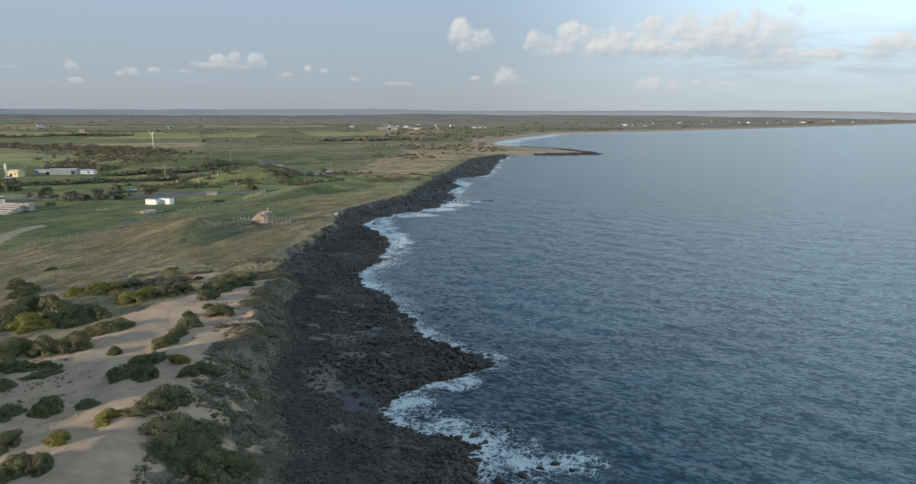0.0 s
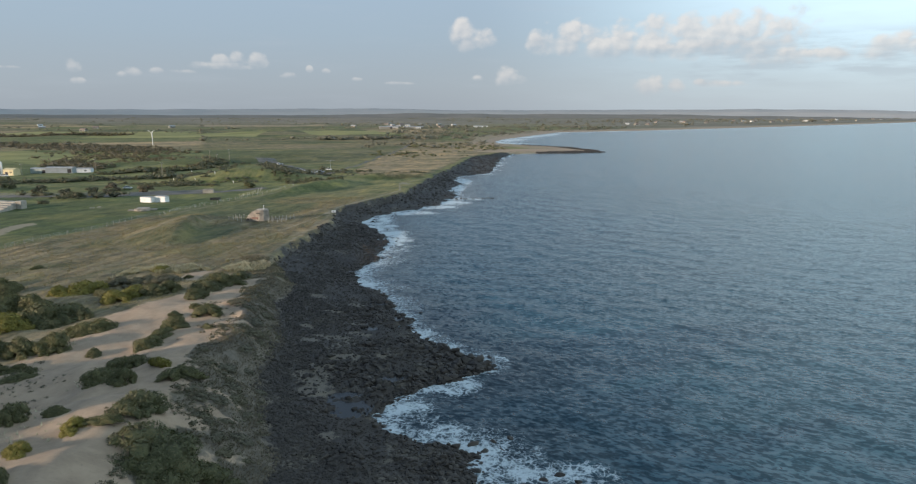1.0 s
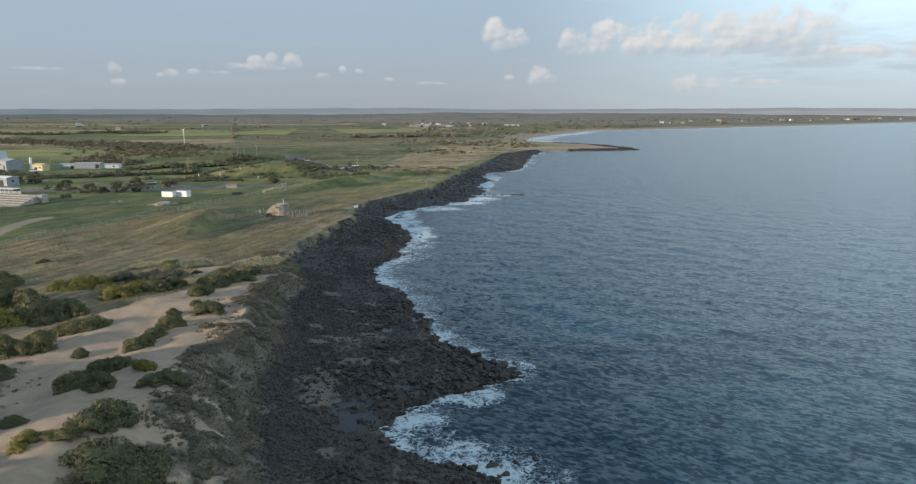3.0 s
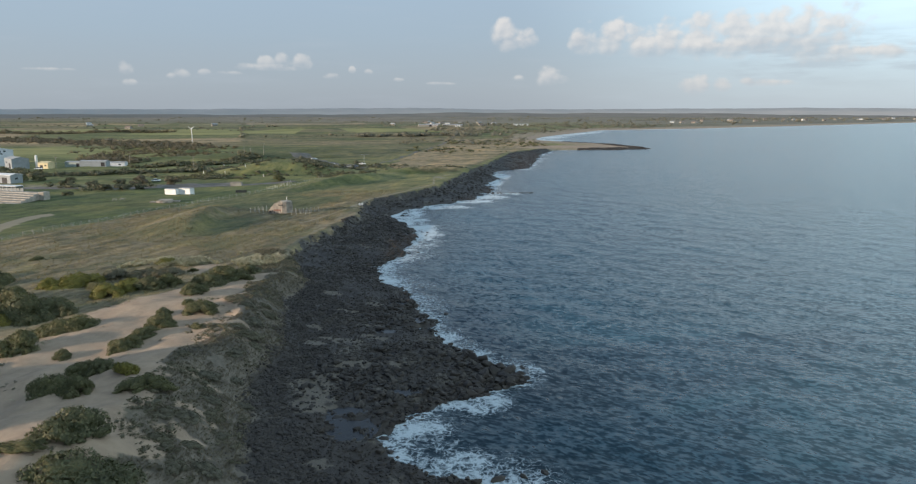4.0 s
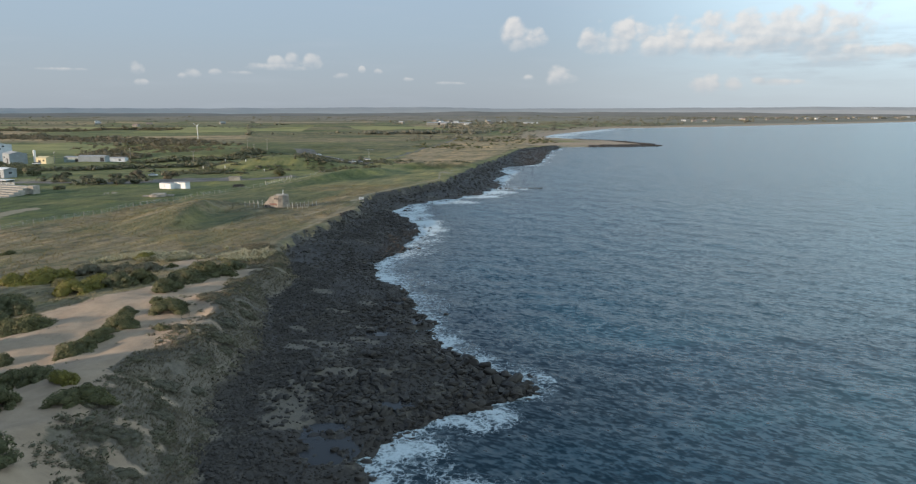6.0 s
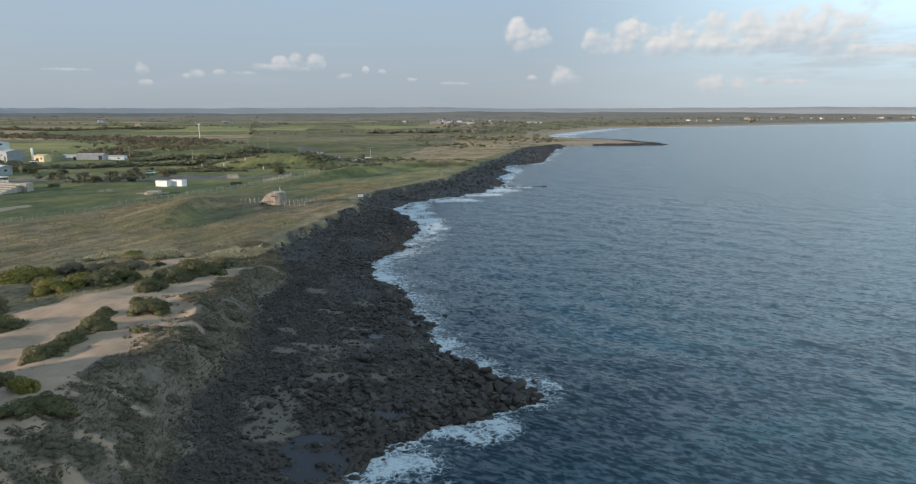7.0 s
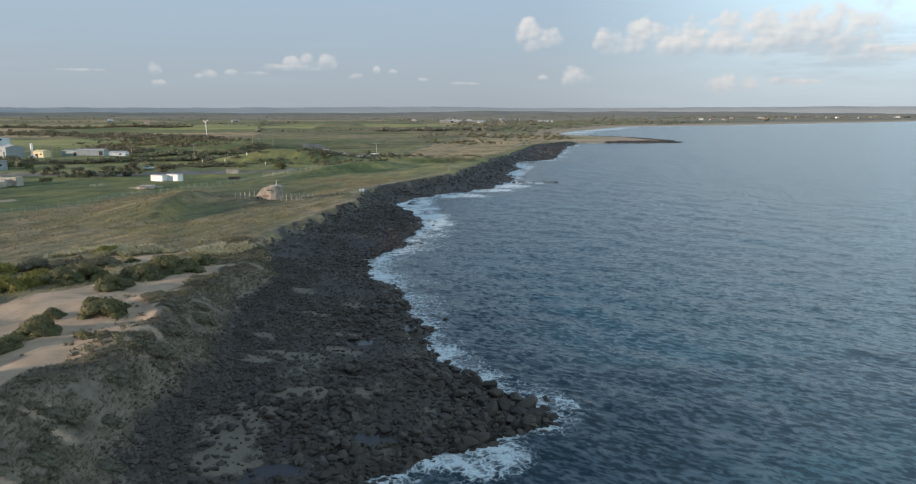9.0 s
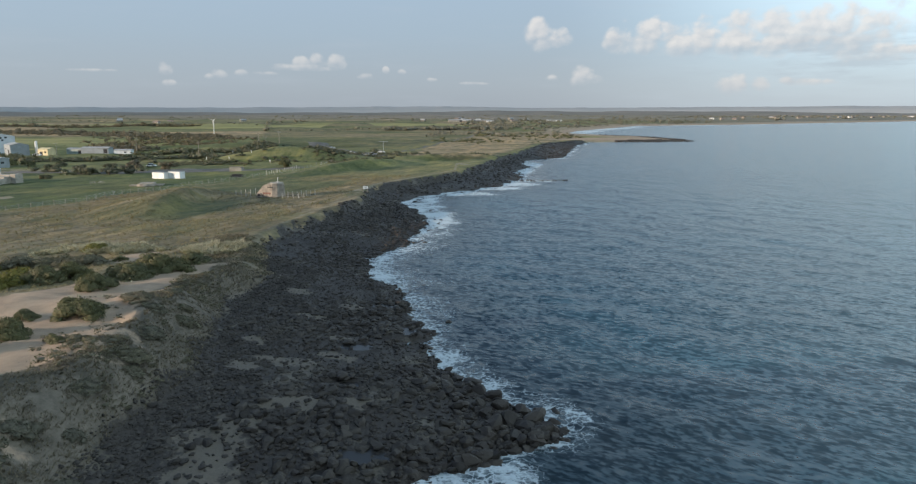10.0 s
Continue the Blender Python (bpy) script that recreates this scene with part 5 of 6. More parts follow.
def gable(bm, sx, sy, eave, ridge_h, over=0.25):
    """A pitched roof of two slabs with its ridge along x, 0.15 thick."""
    x, y = sx / 2 + over, sy / 2 + over
    drop = (ridge_h - eave) * over / (sy / 2)
    rows = [(-y, eave - drop), (0, ridge_h), (y, eave - drop)]
    lo = [[bm.verts.new((px, py, pz + 0.02)) for px in (-x, x)] for py, pz in rows]
    hi = [[bm.verts.new((px, py, pz + 0.17)) for px in (-x, x)] for py, pz in rows]
    for k in range(2):
        bm.faces.new((hi[k][0], hi[k][1], hi[k + 1][1], hi[k + 1][0]))
        bm.faces.new((lo[k][0], lo[k + 1][0], lo[k + 1][1], lo[k][1]))
        for e in (0, 1):
            bm.faces.new((lo[k][e], hi[k][e], hi[k + 1][e], lo[k + 1][e]))
    for k in (0, 2):
        bm.faces.new((lo[k][0], lo[k][1], hi[k][1], hi[k][0]))
    bmesh.ops.recalc_face_normals(bm, faces=bm.faces)
    return bm


def hall_walls(bm, sx, sy, eave, ridge_h):
    """Walls of a gabled hall, ridge along x."""
    prof = [(-sy / 2, -0.4), (sy / 2, -0.4), (sy / 2, eave), (0, ridge_h), (-sy / 2, eave)]
    a = [bm.verts.new((-sx / 2, py, pz)) for py, pz in prof]
    b = [bm.verts.new((sx / 2, py, pz)) for py, pz in prof]
    bm.faces.new(a[::-1]), bm.faces.new(b)
    for k in range(5):
        bm.faces.new((a[k], a[(k + 1) % 5], b[(k + 1) % 5], b[k]))
    bmesh.ops.recalc_face_normals(bm, faces=bm.faces)
    return bm


def hall(name, x, y, turn, sx, sy, eave, ridge_h, wall, roof, label, category="building", openings=(), group=""):
    """A gabled building; openings: (name, side, along, up, wide, tall) on the sides s, n, e, w."""
    ob = stand(name, x, y, turn, label, category, group)
    part("wall", hall_walls(bmesh.new(), sx, sy, eave, ridge_h), wall, ob)
    part("roof", gable(bmesh.new(), sx, sy, eave, ridge_h), roof, ob)
    for kind, side, along_, up_, wide, tall in openings:
        if side in "sn":
            k = -1 if side == "s" else 1
            frame_part = box(kind, DARK if kind == "door" else GLASS_DARK, ob, along_, k * (sy / 2 + 0.01), up_, wide, 0.06, tall)
            box("lintel", wall, frame_part, along_, k * (sy / 2 + 0.04), up_ + tall / 2 + 0.08, wide + 0.3, 0.12, 0.14)
        else:
            k = -1 if side == "w" else 1
            frame_part = box(kind, DARK if kind == "door" else GLASS_DARK, ob, k * (sx / 2 + 0.01), along_, up_, 0.06, wide, tall)
            box("lintel", wall, frame_part, k * (sx / 2 + 0.04), along_, up_ + tall / 2 + 0.08, 0.12, wide + 0.3, 0.14)
    return ob


# -- old observation post on the headland --
post = stand("observation_post", -75.4, 256.2, -8, "old concrete observation post with stained, graffitied walls", "bunker", sink=0.15)
bm = bmesh.new()
prof = [(-4.0, 0), (-3.7, 1.35), (-1.4, 3.9), (1.2, 4.15), (1.2, 0)]
a = [bm.verts.new((px, -2.4, pz)) for px, pz in prof]
b = [bm.verts.new((px, 2.4, pz)) for px, pz in prof]
bm.faces.new(a), bm.faces.new(b[::-1])
for k in range(5):
    bm.faces.new((a[k], b[k], b[(k + 1) % 5], a[(k + 1) % 5]))
bmesh.ops.recalc_face_normals(bm, faces=bm.faces)
bmesh.ops.bevel(bm, geom=list(bm.edges), offset=0.18, segments=2, affect="EDGES")
part("sloping_wall", bm, CONCRETE, post)
bm = bmesh.new()
bmesh.ops.create_cone(bm, cap_ends=True, segments=10, radius1=2.75, radius2=2.45, depth=4.3, matrix=Matrix.Translation((1.5, 0, 2.15)))
bmesh.ops.bevel(bm, geom=list(bm.edges), offset=0.07, segments=1, affect="EDGES")
part("tower", bm, CONCRETE, post)
bm = bmesh.new()
bmesh.ops.create_cone(bm, cap_ends=True, segments=10, radius1=2.0, radius2=1.9, depth=0.22, matrix=Matrix.Translation((1.8, 0, 4.42)))
part("roof_slab", bm, CREAM, post, "pale concrete roof slab")
part("mast", rod(bmesh.new(), (2.2, 0, 4.4), (2.2, 0, 6.0), 0.09), WHITE, post, "short white mast")
box("mast_bracket", STEEL, post, 2.2, 0, 4.75, 0.9, 0.12, 0.1)
box("observation_slit", DARK, post, 1.0, -2.58, 3.25, 1.7, 0.1, 0.3)
box("painted_band", RED_PAINT, post, -0.3, -2.5, 1.45, 2.6, 0.06, 0.5, label="faded red painted band")
for gx_, gz_, gw, gh in ((-3.0, 0.9, 0.8, 0.7), (-2.2, 1.1, 0.45, 0.8), (-1.6, 0.8, 0.5, 0.6), (0.9, 0.9, 0.5, 0.6)):
    box("graffiti", DARK, post, gx_, -2.43, gz_, gw, 0.05, gh, 0.01, label="dark sprayed mark")


def railing(x, y, turn, count, gap, label):
    """Leaning timber posts with two rails."""
    ob = stand("railing", x, y, turn, label, "railing", "railings round the post")
    ends = []
    for k in range(count):
        px, lean, tall = (k - (count - 1) / 2) * gap, random.uniform(-0.12, 0.12), random.uniform(1.5, 2.0)
        part("post", rod(bmesh.new(), (px, 0, -0.4), (px + lean, random.uniform(-0.1, 0.1), tall), 0.09, 0.075, 6), PALE_TIMBER, ob)
        ends.append((px + lean * 0.5, tall))
    for z_ in (0.55, 1.15):
        part("rail", rod(bmesh.new(), (ends[0][0], 0, z_), (ends[-1][0], 0, z_ + 0.1), 0.04, 0.04, 5), TIMBER, ob)


railing(-66.6, 257.5, 14, 7, 1.35, "grey timber railing beside the observation post")
railing(-67.4, 252.4, 6, 5, 1.6, "grey timber railing before the observation post")
railing(-83.6, 254.6, -12, 4, 1.7, "leaning grey timber posts beside the observation post")
railing(-82.6, 259.6, 20, 4, 1.5, "leaning grey timber posts beside the observation post")

# -- white site huts --
for hx, hy, turn_, long_, tall_, label in ((-141.2, 311.5, -16, 6.0, 2.4, "white steel site hut with two wide doors"), (-135.2, 312.4, -14, 5.6, 2.8, "taller white steel site hut with a flat roof")):
    hut = stand("site_hut", hx, hy, turn_, label, "hut", "site huts by the track", sink=0.05)
    box("body", WHITE, hut, 0, 0, tall_ / 2, long_, 2.9, tall_, 0.04)
    box("roof", GREY_ROOF, hut, 0, 0, tall_ + 0.07, long_ + 0.16, 3.06, 0.12, 0.03, label="grey metal roof edge")
    for k in (-1, 1):
        door = box("door", WHITE, hut, k * long_ * 0.24, -1.47, tall_ * 0.47, long_ * 0.4, 0.07, tall_ * 0.84, 0.02)
        box("handle", STEEL, door, k * long_ * 0.07, -1.53, tall_ * 0.45, 0.06, 0.06, 0.4, 0.0)
    box("skid", DARK, hut, 0, -1.2, 0.06, long_, 0.18, 0.16)
    box("skid", DARK, hut, 0, 1.2, 0.06, long_, 0.18, 0.16)

# -- low concrete magazine in the lawn --
slab = stand("gun_emplacement", -131.5, 284.5, 12, "low round concrete gun emplacement sunk in the lawn", "bunker", sink=0.1)
bm = bmesh.new()
bmesh.ops.create_cone(bm, cap_ends=True, segments=18, radius1=3.4, radius2=3.1, depth=0.8, matrix=Matrix.Translation((0, 0, 0.4)))
bmesh.ops.bevel(bm, geom=list(bm.edges), offset=0.08, segments=1, affect="EDGES")
part("base", bm, CONCRETE, slab)
box("top_slab", CREAM, slab, 0.4, 0, 0.98, 4.6, 3.6, 0.36, 0.08, label="pale flat concrete slab")
box("ramp", CONCRETE, slab, -4.2, -0.4, 0.2, 2.6, 2.2, 0.5, 0.1)
box("ramp", CONCRETE, slab, 4.4, 0.4, 0.25, 2.4, 2.6, 0.6, 0.1)

# -- picnic tables --
for tx, ty, turn_ in ((-155, 289.5, 25), (-152.4, 290.6, -30)):
    tab = stand("picnic_table", tx, ty, turn_, "pale timber picnic table with benches on the lawn", "table", "picnic tables on the lawn")
    box("tabletop", CREAM, tab, 0, 0, 0.76, 2.1, 0.85, 0.07)
    for k in (-1, 1):
        box("bench", CREAM, tab, 0, k * 0.8, 0.45, 2.1, 0.3, 0.06)
        part("leg", rod(rod(bmesh.new(), (k * 0.75, -0.75, -0.05), (k * 0.75, 0.3, 0.74), 0.05), (k * 0.75, 0.75, -0.05), (k * 0.75, -0.3, 0.74), 0.05), TIMBER, tab)

# -- fence of the reserve --
fence = tagged(new("fence"), "long wire fence with weathered timber posts", "fence")
fx, fy = np.array([p[0] for p in FENCE_LINE], float), np.array([p[1] for p in FENCE_LINE], float)
seg = np.concatenate([[0], np.cumsum(np.hypot(np.diff(fx), np.diff(fy)))])
tops = []
post_mesh = None
for s_ in np.arange(0, seg[-1], 3.4):
    px, py = float(np.interp(s_, seg, fx)), float(np.interp(s_, seg, fy))
    pz = ground_z(px, py)
    if post_mesh is None:
        first_post = part("post", rod(bmesh.new(), (0, 0, -0.4), (0, 0, 1.5), 0.075, 0.065, 6), TIMBER, fence)
        post_mesh = first_post.data
        first_post.matrix_basis = pose(px, py, pz)
    else:
        part("post", post_mesh, TIMBER, fence, at=pose(px, py, pz, random.uniform(-4, 4), random.uniform(-4, 4)))
    tops.append((px, py, pz))
for lift in (0.45, 0.9, 1.3):
    bm = bmesh.new()
    for p_, q_ in zip(tops[:-1], tops[1:]):
        rod(bm, (p_[0], p_[1], p_[2] + lift), (q_[0], q_[1], q_[2] + lift), 0.012, 0.012, 3)
    part("wire", bm, STEEL, fence)

# -- stakes, enclosure and marker posts beyond the lawn --
stakes = tagged(new("fence"), "row of bare pale timber stakes across the lawn", "fence")
for k in range(15):
    px, py = -103 + 0.1 * k + random.uniform(-0.2, 0.2), 323 + 2.3 * k
    part("stake", rod(bmesh.new(), (px, py, ground_z(px, py) - 0.4), (px + random.uniform(-0.1, 0.1), py, ground_z(px, py) + random.uniform(1.3, 1.8)), 0.09, 0.07, 6), PALE_TIMBER, stakes)
pen = stand("enclosure", -112.2, 315.8, 12, "low dark timber enclosure on the lawn", "enclosure")
for e in (-1.1, 1.1):
    for z_ in (0.45, 0.8, 1.15):
        box("rail", DARK, pen, 0, e, z_, 4.4, 0.07, 0.2)
    for k in range(4):
        box("post", DARK, pen, -2.1 + 1.4 * k, e, 0.55, 0.14, 0.14, 1.6)
for px, py in ((-194.8, 441), (-183.6, 434), (-178.2, 462), (-142.4, 404), (-152, 398), (-166, 402), (-205, 425), (-128, 392), (-221, 470), (-118, 436)):
    mark = stand("marker_post", px, py, random.uniform(0, 90), "short white marker post beside the scrub", "post", "white marker posts in the reserve")
    box("shaft", WHITE, mark, 0, 0, 0.55, 0.3, 0.3, 1.5, 0.03)
    box("cap", WHITE, mark, 0, 0, 1.34, 0.38, 0.38, 0.08, 0.02)

# -- notice board at the cliff path --
board = stand("notice_board", -49.0, 266.3, 15, "white notice board on two posts beside the cliff path", "sign")
for k in (-1, 1):
    part("post", rod(bmesh.new(), (k * 0.65, 0, -0.4), (k * 0.65, 0, 1.75), 0.06), TIMBER, board)
box("panel", WHITE, board, 0, -0.08, 1.3, 1.6, 0.06, 0.85)
box("text_bar", DARK, board, 0, -0.116, 1.45, 1.1, 0.01, 0.07, 0.0)
box("text_bar", DARK, board, -0.1, -0.116, 1.2, 0.9, 0.01, 0.07, 0.0)
box("footing", CONCRETE, board, 0, 0, 0.03, 1.9, 0.5, 0.12)


# -- poles --
def power_pole(x, y, tall, turn_, arms=1):
    ob = stand("power_pole", x, y, turn_, "grey timber power pole with a crossarm", "pole", "power poles along the road")
    part("pole", rod(bmesh.new(), (0, 0, -0.6), (0, 0, tall), 0.17, 0.12), TIMBER, ob)
    for k in range(arms):
        arm = box("crossarm", TIMBER, ob, 0, 0, tall - 0.5 - 0.9 * k, 2.2, 0.12, 0.14)
        for e in (-0.95, -0.4, 0.4, 0.95):
            part("insulator", rod(bmesh.new(), (e, 0, tall - 0.45 - 0.9 * k), (e, 0, tall - 0.15 - 0.9 * k), 0.05, 0.03, 6), WHITE, arm)
    return ob


for px, py, tall_, turn_ in ((-187.0, 436, 8.6, 30), (-196, 548, 7.5, 20), (-182, 552, 8.5, 20), (-188, 540, 5.5, 20), (-258, 492, 8.5, 10), (-283, 448, 7.5, 0)):
    power_pole(px, py, tall_, turn_)
lamp = stand("car_park_mast", -88, 477, 10, "slim steel mast with a long crossbar at the car park", "mast")
part("pole", rod(bmesh.new(), (0, 0, -0.5), (0, 0, 7.6), 0.12, 0.08), STEEL, lamp)
box("crossbar", STEEL, lamp, 0.4, 0, 7.5, 5.4, 0.12, 0.12)

# -- small wind turbine --
tx, ty = -376.0, 858.0
mill = stand("wind_turbine", tx, ty, -20, "small white three-bladed wind turbine in the paddocks", "wind turbine")
part("tower", rod(bmesh.new(), (0, 0, -1), (0, 0, 19.5), 0.55, 0.35, 12), WHITE, mill)
part("nacelle", block(bmesh.new(), 0, 0.3, 19.9, 1.0, 2.6, 1.1, 0.25), WHITE, mill)
part("hub", rod(bmesh.new(), (0, -1.0, 19.9), (0, -1.7, 19.9), 0.5, 0.2, 10), WHITE, mill)
for turn_ in (62, -62, 180):
    bm = bmesh.new()
    rows = []
    for k, (r_, w_, th) in enumerate(((0.3, 0.3, 0.25), (1.4, 0.75, 0.2), (4.2, 0.5, 0.12), (7.2, 0.2, 0.05))):
        rows.append([bm.verts.new((sx_ * w_ / 2, -1.35 + sy_ * th, r_)) for sx_, sy_ in ((-1, 0), (0, 0.5), (1, 0), (0, -0.5))])
    for p_, q_ in zip(rows[:-1], rows[1:]):
        for k in range(4):
            bm.faces.new((p_[k], p_[(k + 1) % 4], q_[(k + 1) % 4], q_[k]))
    bm.faces.new(rows[-1])
    bmesh.ops.recalc_face_normals(bm, faces=bm.faces)
    part("blade", bm, WHITE, mill, at=Matrix.Translation((0, 0, 19.9)) @ Matrix.Rotation(radians(turn_), 4, "Y"))

mill.scale = (0.8, 0.8, 0.8)

# -- works at the edge of the paddocks --
hall("processing_hall", -350, 474, -40, 40, 24, 11.0, 13.2, METAL_CLAD, WHITE, "large pale blue-grey industrial hall with a low white roof", openings=(("door", "e", -5, 2.4, 4.5, 4.8), ("door", "s", 12, 2.2, 4.5, 4.4), ("vent", "e", 4, 10.0, 1.6, 1.2), ("vent", "e", 7, 10.2, 1.4, 1.0), ("vent", "e", 1, 10.6, 1.4, 1.0), ("vent", "e", 5, 8.6, 1.2, 1.0)))
hall("annex", -312, 452, -40, 16, 10, 6.0, 7.2, PALE_BLUE, GREY_ROOF, "grey industrial annex beside the large hall", openings=(("door", "s", 3, 1.6, 3.5, 3.2), ("window", "s", -4, 3.6, 2.4, 1.0)))
hall("shed", -250, 358, -14, 12, 7, 4.2, 4.9, PALE_BLUE, WHITE, "pale blue metal shed with a white roof", openings=(("door", "s", 2, 1.6, 3.4, 3.0), ("window", "e", 0, 2.4, 1.6, 0.9)))
hall("store", -290, 449, -10, 7.4, 6, 4.0, 4.8, YELLOW, YELLOW, "small faded yellow store building", openings=(("door", "s", -1.4, 1.3, 2.2, 2.5), ("window", "s", 1.8, 2.3, 1.4, 0.8)))
silo = stand("silo", -297, 449.5, 0, "slim white silo beside the yellow store", "silo")
part("tank", rod(bmesh.new(), (0, 0, -0.3), (0, 0, 8.0), 0.75, 0.75, 14), WHITE, silo)
part("cap", rod(bmesh.new(), (0, 0, 8.0), (0, 0, 8.7), 0.8, 0.15, 14), WHITE, silo)
hall("shed", -276, 459, -6, 13, 6, 3.0, 3.6, plain("grey_green_cladding", (0.26, 0.30, 0.28), 0.6, 3, 0.2), GREY_ROOF, "low grey-green works shed", openings=(("door", "s", 3, 1.2, 2.5, 2.3),))
hall("shed", -262, 456, 4, 17, 6, 3.2, 3.8, PALE_BLUE, GREY_ROOF, "long dull blue-grey works shed behind the hedge", openings=(("door", "s", 6.6, 1.3, 2.4, 2.5),))
hall("shed", -262, 484, 4, 11, 5, 2.8, 3.4, METAL_CLAD, GREY_ROOF, "small pale grey works shed behind the hedge", openings=(("window", "s", 2, 1.6, 1.6, 0.9),))

# stepped concrete stand and its open shelter
stand_ob = stand("terrace", -206, 288, -14, "stepped cream concrete terrace at the edge of the lawn", "terrace")
for k in range(6):
    box("tier", CREAM, stand_ob, -1.2 * k, -6 + k * 3.0, 0.1 + k * 0.24, 44, 3.0, 0.5 + k * 0.48, 0.06)
    box("riser", CONCRETE, stand_ob, -1.2 * k, -7.53 + k * 3.0, 0.05 + k * 0.42, 44, 0.1, 0.22, 0.0, label="darker concrete riser")
box("end_block", CREAM, stand_ob, 18.2, 8.6, 1.5, 2.8, 3.0, 3.4, 0.08, label="square cream end block")
shelter = stand("shelter", -222, 316, -10, "long white open shelter on posts", "shelter")
box("roof", WHITE, shelter, 0, 0, 3.05, 19, 4.2, 0.28, 0.04)
for k in range(9):
    part("post", rod(bmesh.new(), (-9 + k * 2.25, -1.8, -0.3), (-9 + k * 2.25, -1.8, 2.95), 0.12), WHITE, shelter)
box("back_wall", PALE_BLUE, shelter, 0, 1.9, 1.4, 19, 0.2, 3.0)
wallb = stand("water_tank", -127, 349, 8, "low tan concrete tank beside the gravel yard", "tank")
box("body", CREAM, wallb, 0, 0, 0.85, 5.2, 2.4, 1.9, 0.08)
box("lid", CONCRETE, wallb, 0, 0, 1.86, 5.4, 2.6, 0.14, 0.03)
# white stack of pallets and a bench near the yard
for k, (px, py) in enumerate(((-217, 352), (-214, 352.6))):
    rk = stand("bike_rack", px, py, 5, "pale low timber rail by the car park", "rail", "rails by the car park")
    part("rail", rod(bmesh.new(), (-1.5, 0, 0.8), (1.5, 0, 0.8), 0.1), CREAM, rk)
    for e in (-1.3, 1.3):
        part("post", rod(bmesh.new(), (e, 0, -0.2), (e, 0, 0.8), 0.1), CREAM, rk)


# -- roads --
def strip(name, pts, width, mat, label, lift=0.05):
    """A road laid on the ground along a line."""
    pts = np.array(pts, float)
    seg_ = np.concatenate([[0], np.cumsum(np.hypot(*np.diff(pts, axis=0).T))])
    s_ = np.arange(0, seg_[-1], 2.5)
    x_, y_ = np.interp(s_, seg_, pts[:, 0]), np.interp(s_, seg_, pts[:, 1])
    for k in range(3):
        x_[1:-1], y_[1:-1] = (x_[:-2] + x_[1:-1] * 2 + x_[2:]) / 4, (y_[:-2] + y_[1:-1] * 2 + y_[2:]) / 4
    dx, dy = np.gradient(x_), np.gradient(y_)
    l_ = np.hypot(dx, dy)
    across = np.linspace(-0.5, 0.5, 7) * width
    vx, vy = x_[:, None] - dy[:, None] / l_[:, None] * across, y_[:, None] + dx[:, None] / l_[:, None] * across
    vz = height(vx.ravel(), vy.ravel()) + lift
    n_ = len(across)
    i_ = (np.arange(len(s_) - 1)[:, None] * n_ + np.arange(n_ - 1)[None]).ravel()
    f_ = np.stack([i_, i_ + n_, i_ + n_ + 1, i_ + 1], 1)
    return tagged(part(name, mesh_of(name, np.stack([vx.ravel(), vy.ravel(), vz], 1), f_, True), mat), label, "road", kind="structure")


strip("road", [(-300, 352), (-250, 338), (-200, 334), (-165, 338), (-140, 345), (-120, 356), (-104, 372)], 8, ASPHALT, "worn grey asphalt road across the reserve")
strip("road", [(-165, 345), (-150, 352), (-128, 362)], 14, ASPHALT, "wide grey gravel yard beside the road", 0.09)
strip("road", [(-170, 600), (-152, 555), (-132, 520), (-112, 488), (-94, 468), (-84, 462)], 15, ASPHALT, "grey asphalt car park by the headland")
strip("road", [(-84, 470), (-74, 560), (-64, 700), (-60, 900), (-64, 1200)], 3, ASPHALT, "narrow grey road towards the bay")


# -- parked cars --
def car(x, y, turn_, paint, label):
    ob = stand("car", x, y, turn_, label, "car", "cars in the car park", sink=-0.09)
    bm = bmesh.new()
    block(bm, 0, 0, 0.62, 4.4, 1.75, 0.62, 0.14)
    part("body", bm, paint, ob)
    bm = bmesh.new()
    lo = [(-1.7, -0.78), (1.15, -0.78), (1.15, 0.78), (-1.7, 0.78)]
    hi = [(-1.3, -0.62), (0.5, -0.62), (0.5, 0.62), (-1.3, 0.62)]
    a_, b_ = [bm.verts.new((*p_, 0.92)) for p_ in lo], [bm.verts.new((*p_, 1.46)) for p_ in hi]
    for k in range(4):
        bm.faces.new((a_[k], a_[(k + 1) % 4], b_[(k + 1) % 4], b_[k]))
    bm.faces.new(b_)
    part("cabin", bm, GLASS_DARK, ob, "dark glazed cabin")
    box("roof", paint, ob, -0.4, 0, 1.48, 1.8, 1.26, 0.06, 0.02)
    for wx in (-1.35, 1.35):
        for wy in (-0.8, 0.8):
            wheel = part("wheel", rod(bmesh.new(), (wx, wy - 0.1, 0.32), (wx, wy + 0.1, 0.32), 0.32, 0.32, 12), TYRE, ob)
            part("rim", rod(bmesh.new(), (wx, wy - 0.11, 0.32), (wx, wy + 0.11, 0.32), 0.18, 0.18, 8), STEEL, wheel)
    return ob


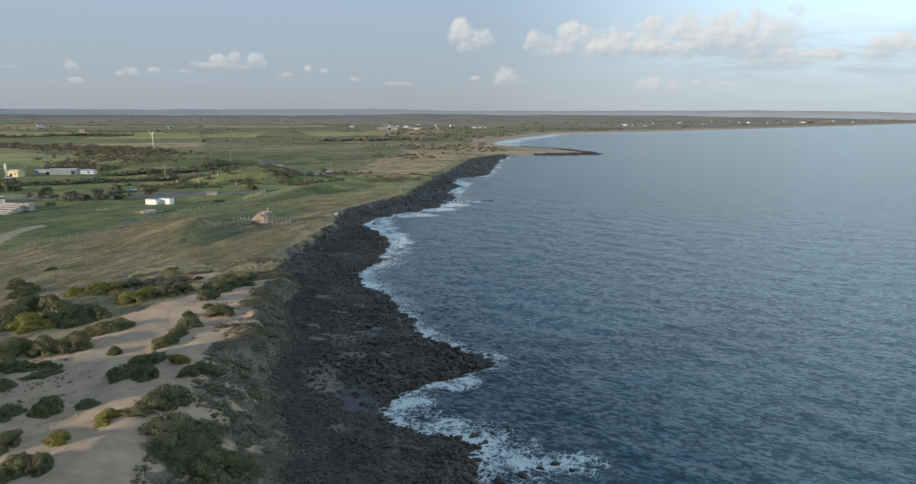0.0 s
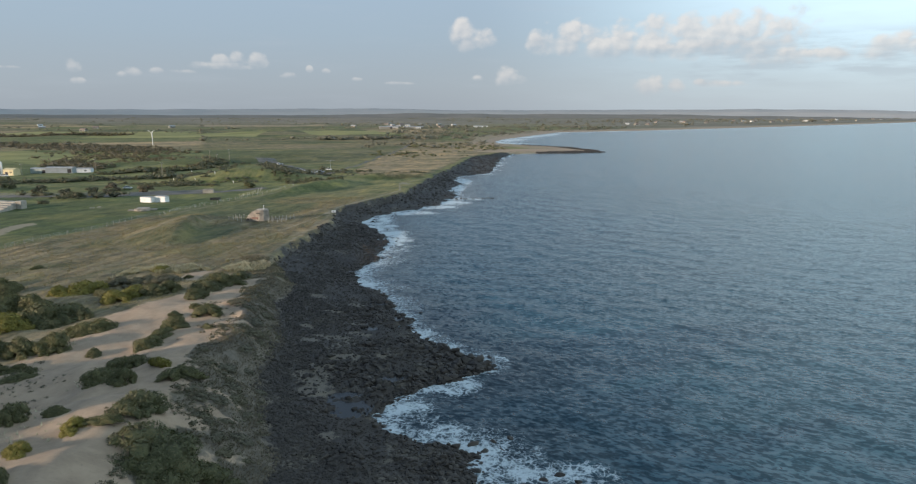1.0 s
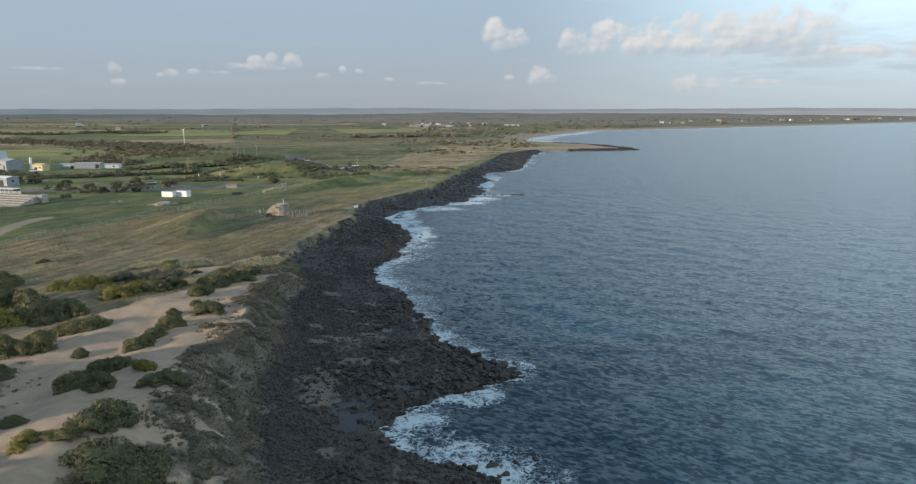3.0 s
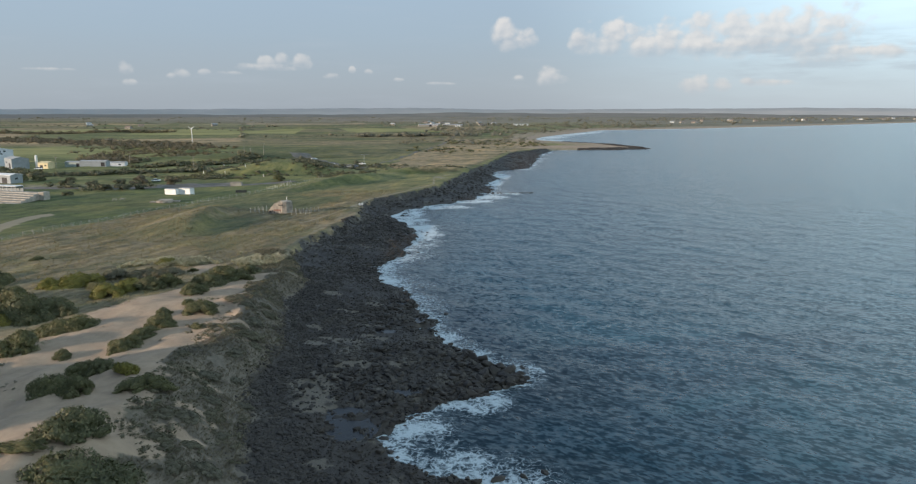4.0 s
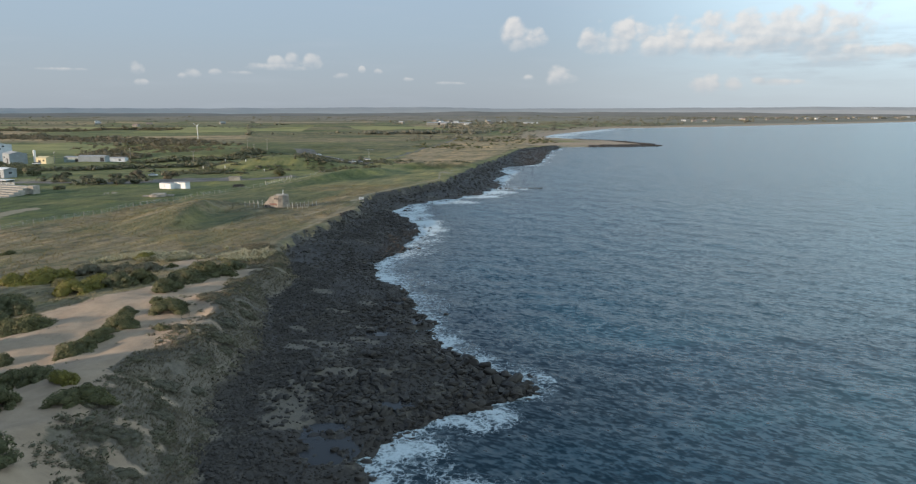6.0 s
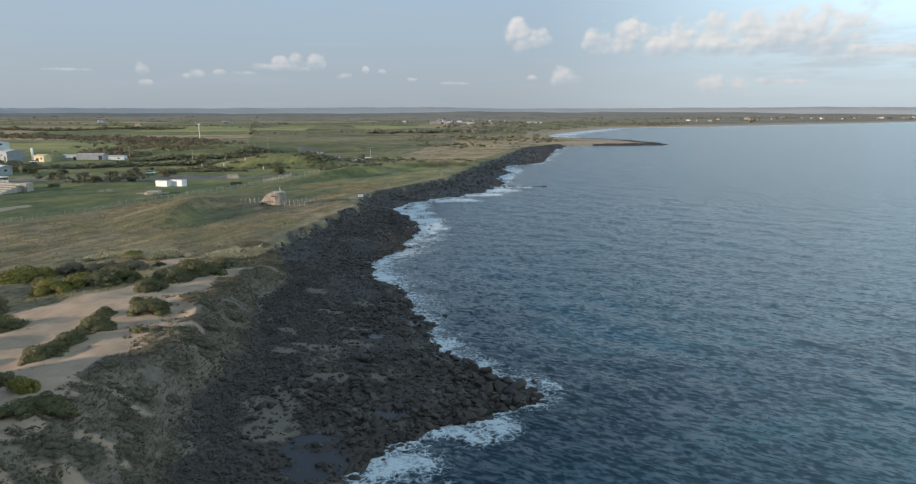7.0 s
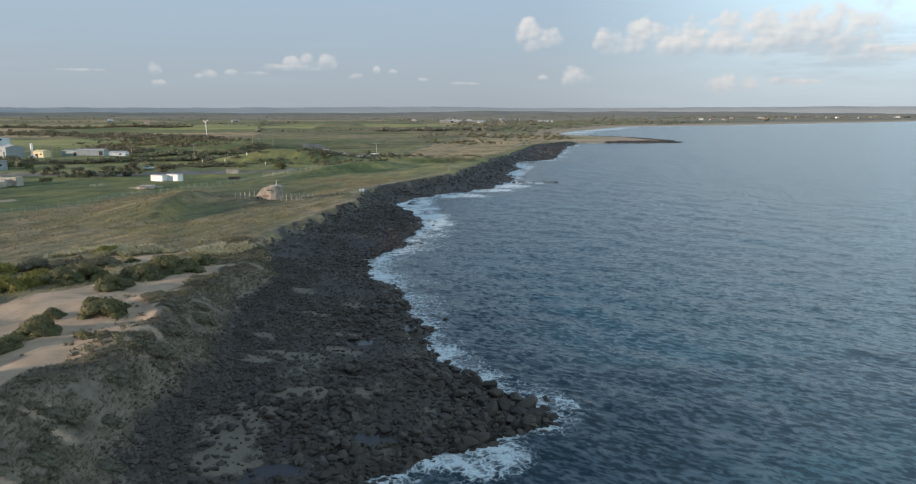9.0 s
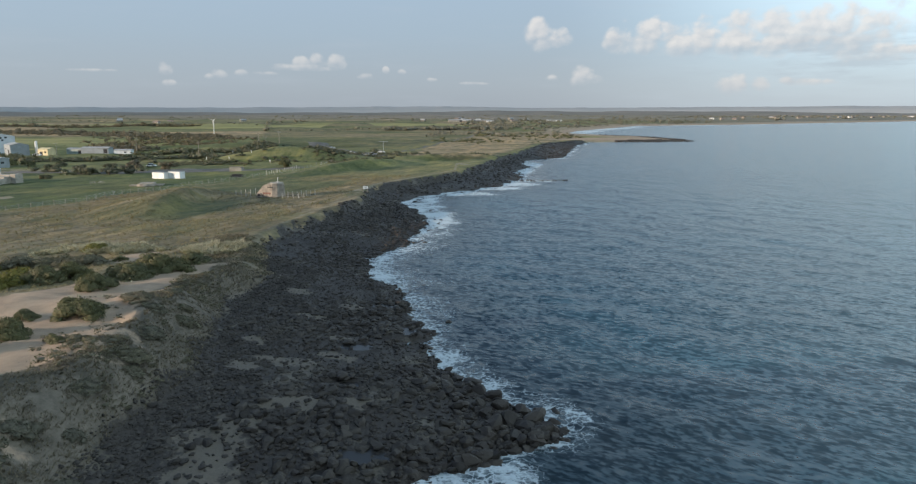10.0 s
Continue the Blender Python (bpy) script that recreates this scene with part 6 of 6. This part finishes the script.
SILVER = plain("silver_car_paint", (0.5, 0.51, 0.53), 0.3, 3, 0.08, 0.5)
for cx, cy, turn_, paint, label in ((-111, 480, 20, SILVER, "silver car parked on the asphalt"), (-107, 473, 15, WHITE, "white car parked on the asphalt"), (-97, 467, 5, WHITE, "white car parked on the asphalt"), (-93, 470, 8, SILVER, "silver car parked on the asphalt"),
                                   (-90, 480, -10, WHITE, "white car parked beside the mast"), (-139, 541, 30, WHITE, "white car at the far end of the car park"), (-176, 366, 10, WHITE, "white car beside the hedge"), (-284, 432, 10, WHITE, "white van-like car by the works")):
    car(cx, cy, turn_, paint, label)


# -- trees by the yard --
def tree(x, y, r, tall, mat, seed, label):
    rng_ = np.random.RandomState(seed)
    ob = stand("tree", x, y, rng_.uniform(0, 360), label, "tree", "trees by the yard")
    bm = rod(bmesh.new(), (0, 0, -0.4), (0.15 * r, 0, tall * 0.55), 0.09 * r, 0.05 * r, 7)
    for k in range(5):
        a_ = k * 1.256 + rng_.uniform(0, 1)
        rod(bm, (0.1 * r, 0, tall * 0.35), (math.cos(a_) * r * 0.6, math.sin(a_) * r * 0.6, tall * rng_.uniform(0.5, 0.7)), 0.04 * r, 0.015 * r, 5)
    part("trunk", bm, BARK, ob)
    tall *= 0.85
    centres, radii = lobes_of(rng_, 10, 0.65, 1.0)
    centres[:, 2] = rng_.uniform(-0.25, 0.35, 10)
    p_, n_ = skin(rng_, centres + (0, 0, 1.0), radii, 2400, 0.8)
    v_, f_ = leaf_cards((p_ - (0, 0, 1.0)) * (r, r, tall * 0.85) + (0, 0, tall * 0.28), n_, 0.32, rng_)
    part("crown", mesh_of("crown", v_, f_), mat, ob)
    return ob


for k, (tx, ty, tr, tt) in enumerate(((-208, 342, 4.4, 4.6), (-196, 344, 4.2, 5.4), (-181, 327, 4.0, 4.6), (-172.5, 327, 4.2, 4.4), (-186, 350, 4.0, 4.6), (-175, 343, 4.0, 4.4), (-186, 306, 3.4, 2.6), (-223, 368, 3.5, 4), (-189, 333, 3.6, 4.4), (-166.5, 333, 3.4, 4.2))):
    tree(tx, ty, tr, tt, LEAF_DARK, 50 + k, "dark green spreading tree by the yard")
for k, (tx, ty, tr, tt) in enumerate(((-181, 362, 5.0, 6.2), (-160, 352, 4.6, 5.6), (-113, 372, 4.4, 4.6), (-250, 366, 5.5, 5.0), (-240, 368, 4.3, 4.2))):
    tree(tx, ty, tr, tt, LEAF_RUST if k < 2 else LEAF, 70 + k, "russet-leaved tree with bare lower branches" if k < 2 else "olive-green rounded tree by the reserve")


# -- far houses --
def house(label, wall, roof, sx, sy):
    ob = new("house")
    tagged(ob, label, "house", "houses along the bay")
    part("wall", hall_walls(bmesh.new(), sx, sy, 3.2, 5.0), wall, ob)
    part("roof", gable(bmesh.new(), sx, sy, 3.2, 5.0, 0.5), roof, ob)
    box("window", GLASS_DARK, ob, -sx / 4, -sy / 2 - 0.02, 1.7, 1.8, 0.06, 1.3)
    box("window", GLASS_DARK, ob, sx / 4, -sy / 2 - 0.02, 1.7, 1.8, 0.06, 1.3)
    box("door", DARK, ob, 0, -sy / 2 - 0.02, 1.05, 1.0, 0.06, 2.1)
    return ob


KINDS = [house("white house with a grey roof near the bay", WHITE, GREY_ROOF, 11, 8), house("cream house with a grey roof near the bay", CREAM, GREY_ROOF, 12, 8), house("cream house with a dull red roof near the bay", CREAM, TIN_RED, 11, 8)]
used_kinds = set()


def settle(x, y):
    k = random.randrange(3)
    m = pose(x, y, ground_z(x, y), 0, 0, random.uniform(-50, 50))
    if k in used_kinds:
        copy_thing(KINDS[k], m)
    else:
        KINDS[k].matrix_basis = m
        used_kinds.add(k)


random.seed(12)
for k in range(15):
    yy = random.uniform(1480, 1950)
    settle(-yy * random.uniform(0.0, 0.16) + 20, yy)
for k in range(26):
    t_ = random.uniform(0, 1)
    bx_, by_ = 560 + t_ * 1600, 1740 + t_ * 1400
    o_ = random.uniform(90, 420)
    settle(bx_ - o_ * 0.62, by_ + o_ * 0.78)
for k in range(5):
    yy = random.uniform(1200, 1700)
    settle(-yy * random.uniform(0.35, 0.66), yy)
hall("shed", -150, 1490, 10, 30, 12, 3.6, 4.8, CREAM, GREY_ROOF, "long cream shed with a grey roof among the far houses", openings=(("door", "s", 10, 1.8, 5, 3.5),))
hall("shed", -95, 1540, 12, 44, 12, 3.6, 4.8, CREAM, GREY_ROOF, "long grey-roofed shed among the far houses", openings=(("door", "s", -20, 1.8, 5, 3.5),))
hall("shed", 60, 1700, 8, 34, 12, 3.6, 4.8, WHITE, GREY_ROOF, "white farm shed near the bay", openings=(("door", "s", 10, 1.8, 5, 3.5),))
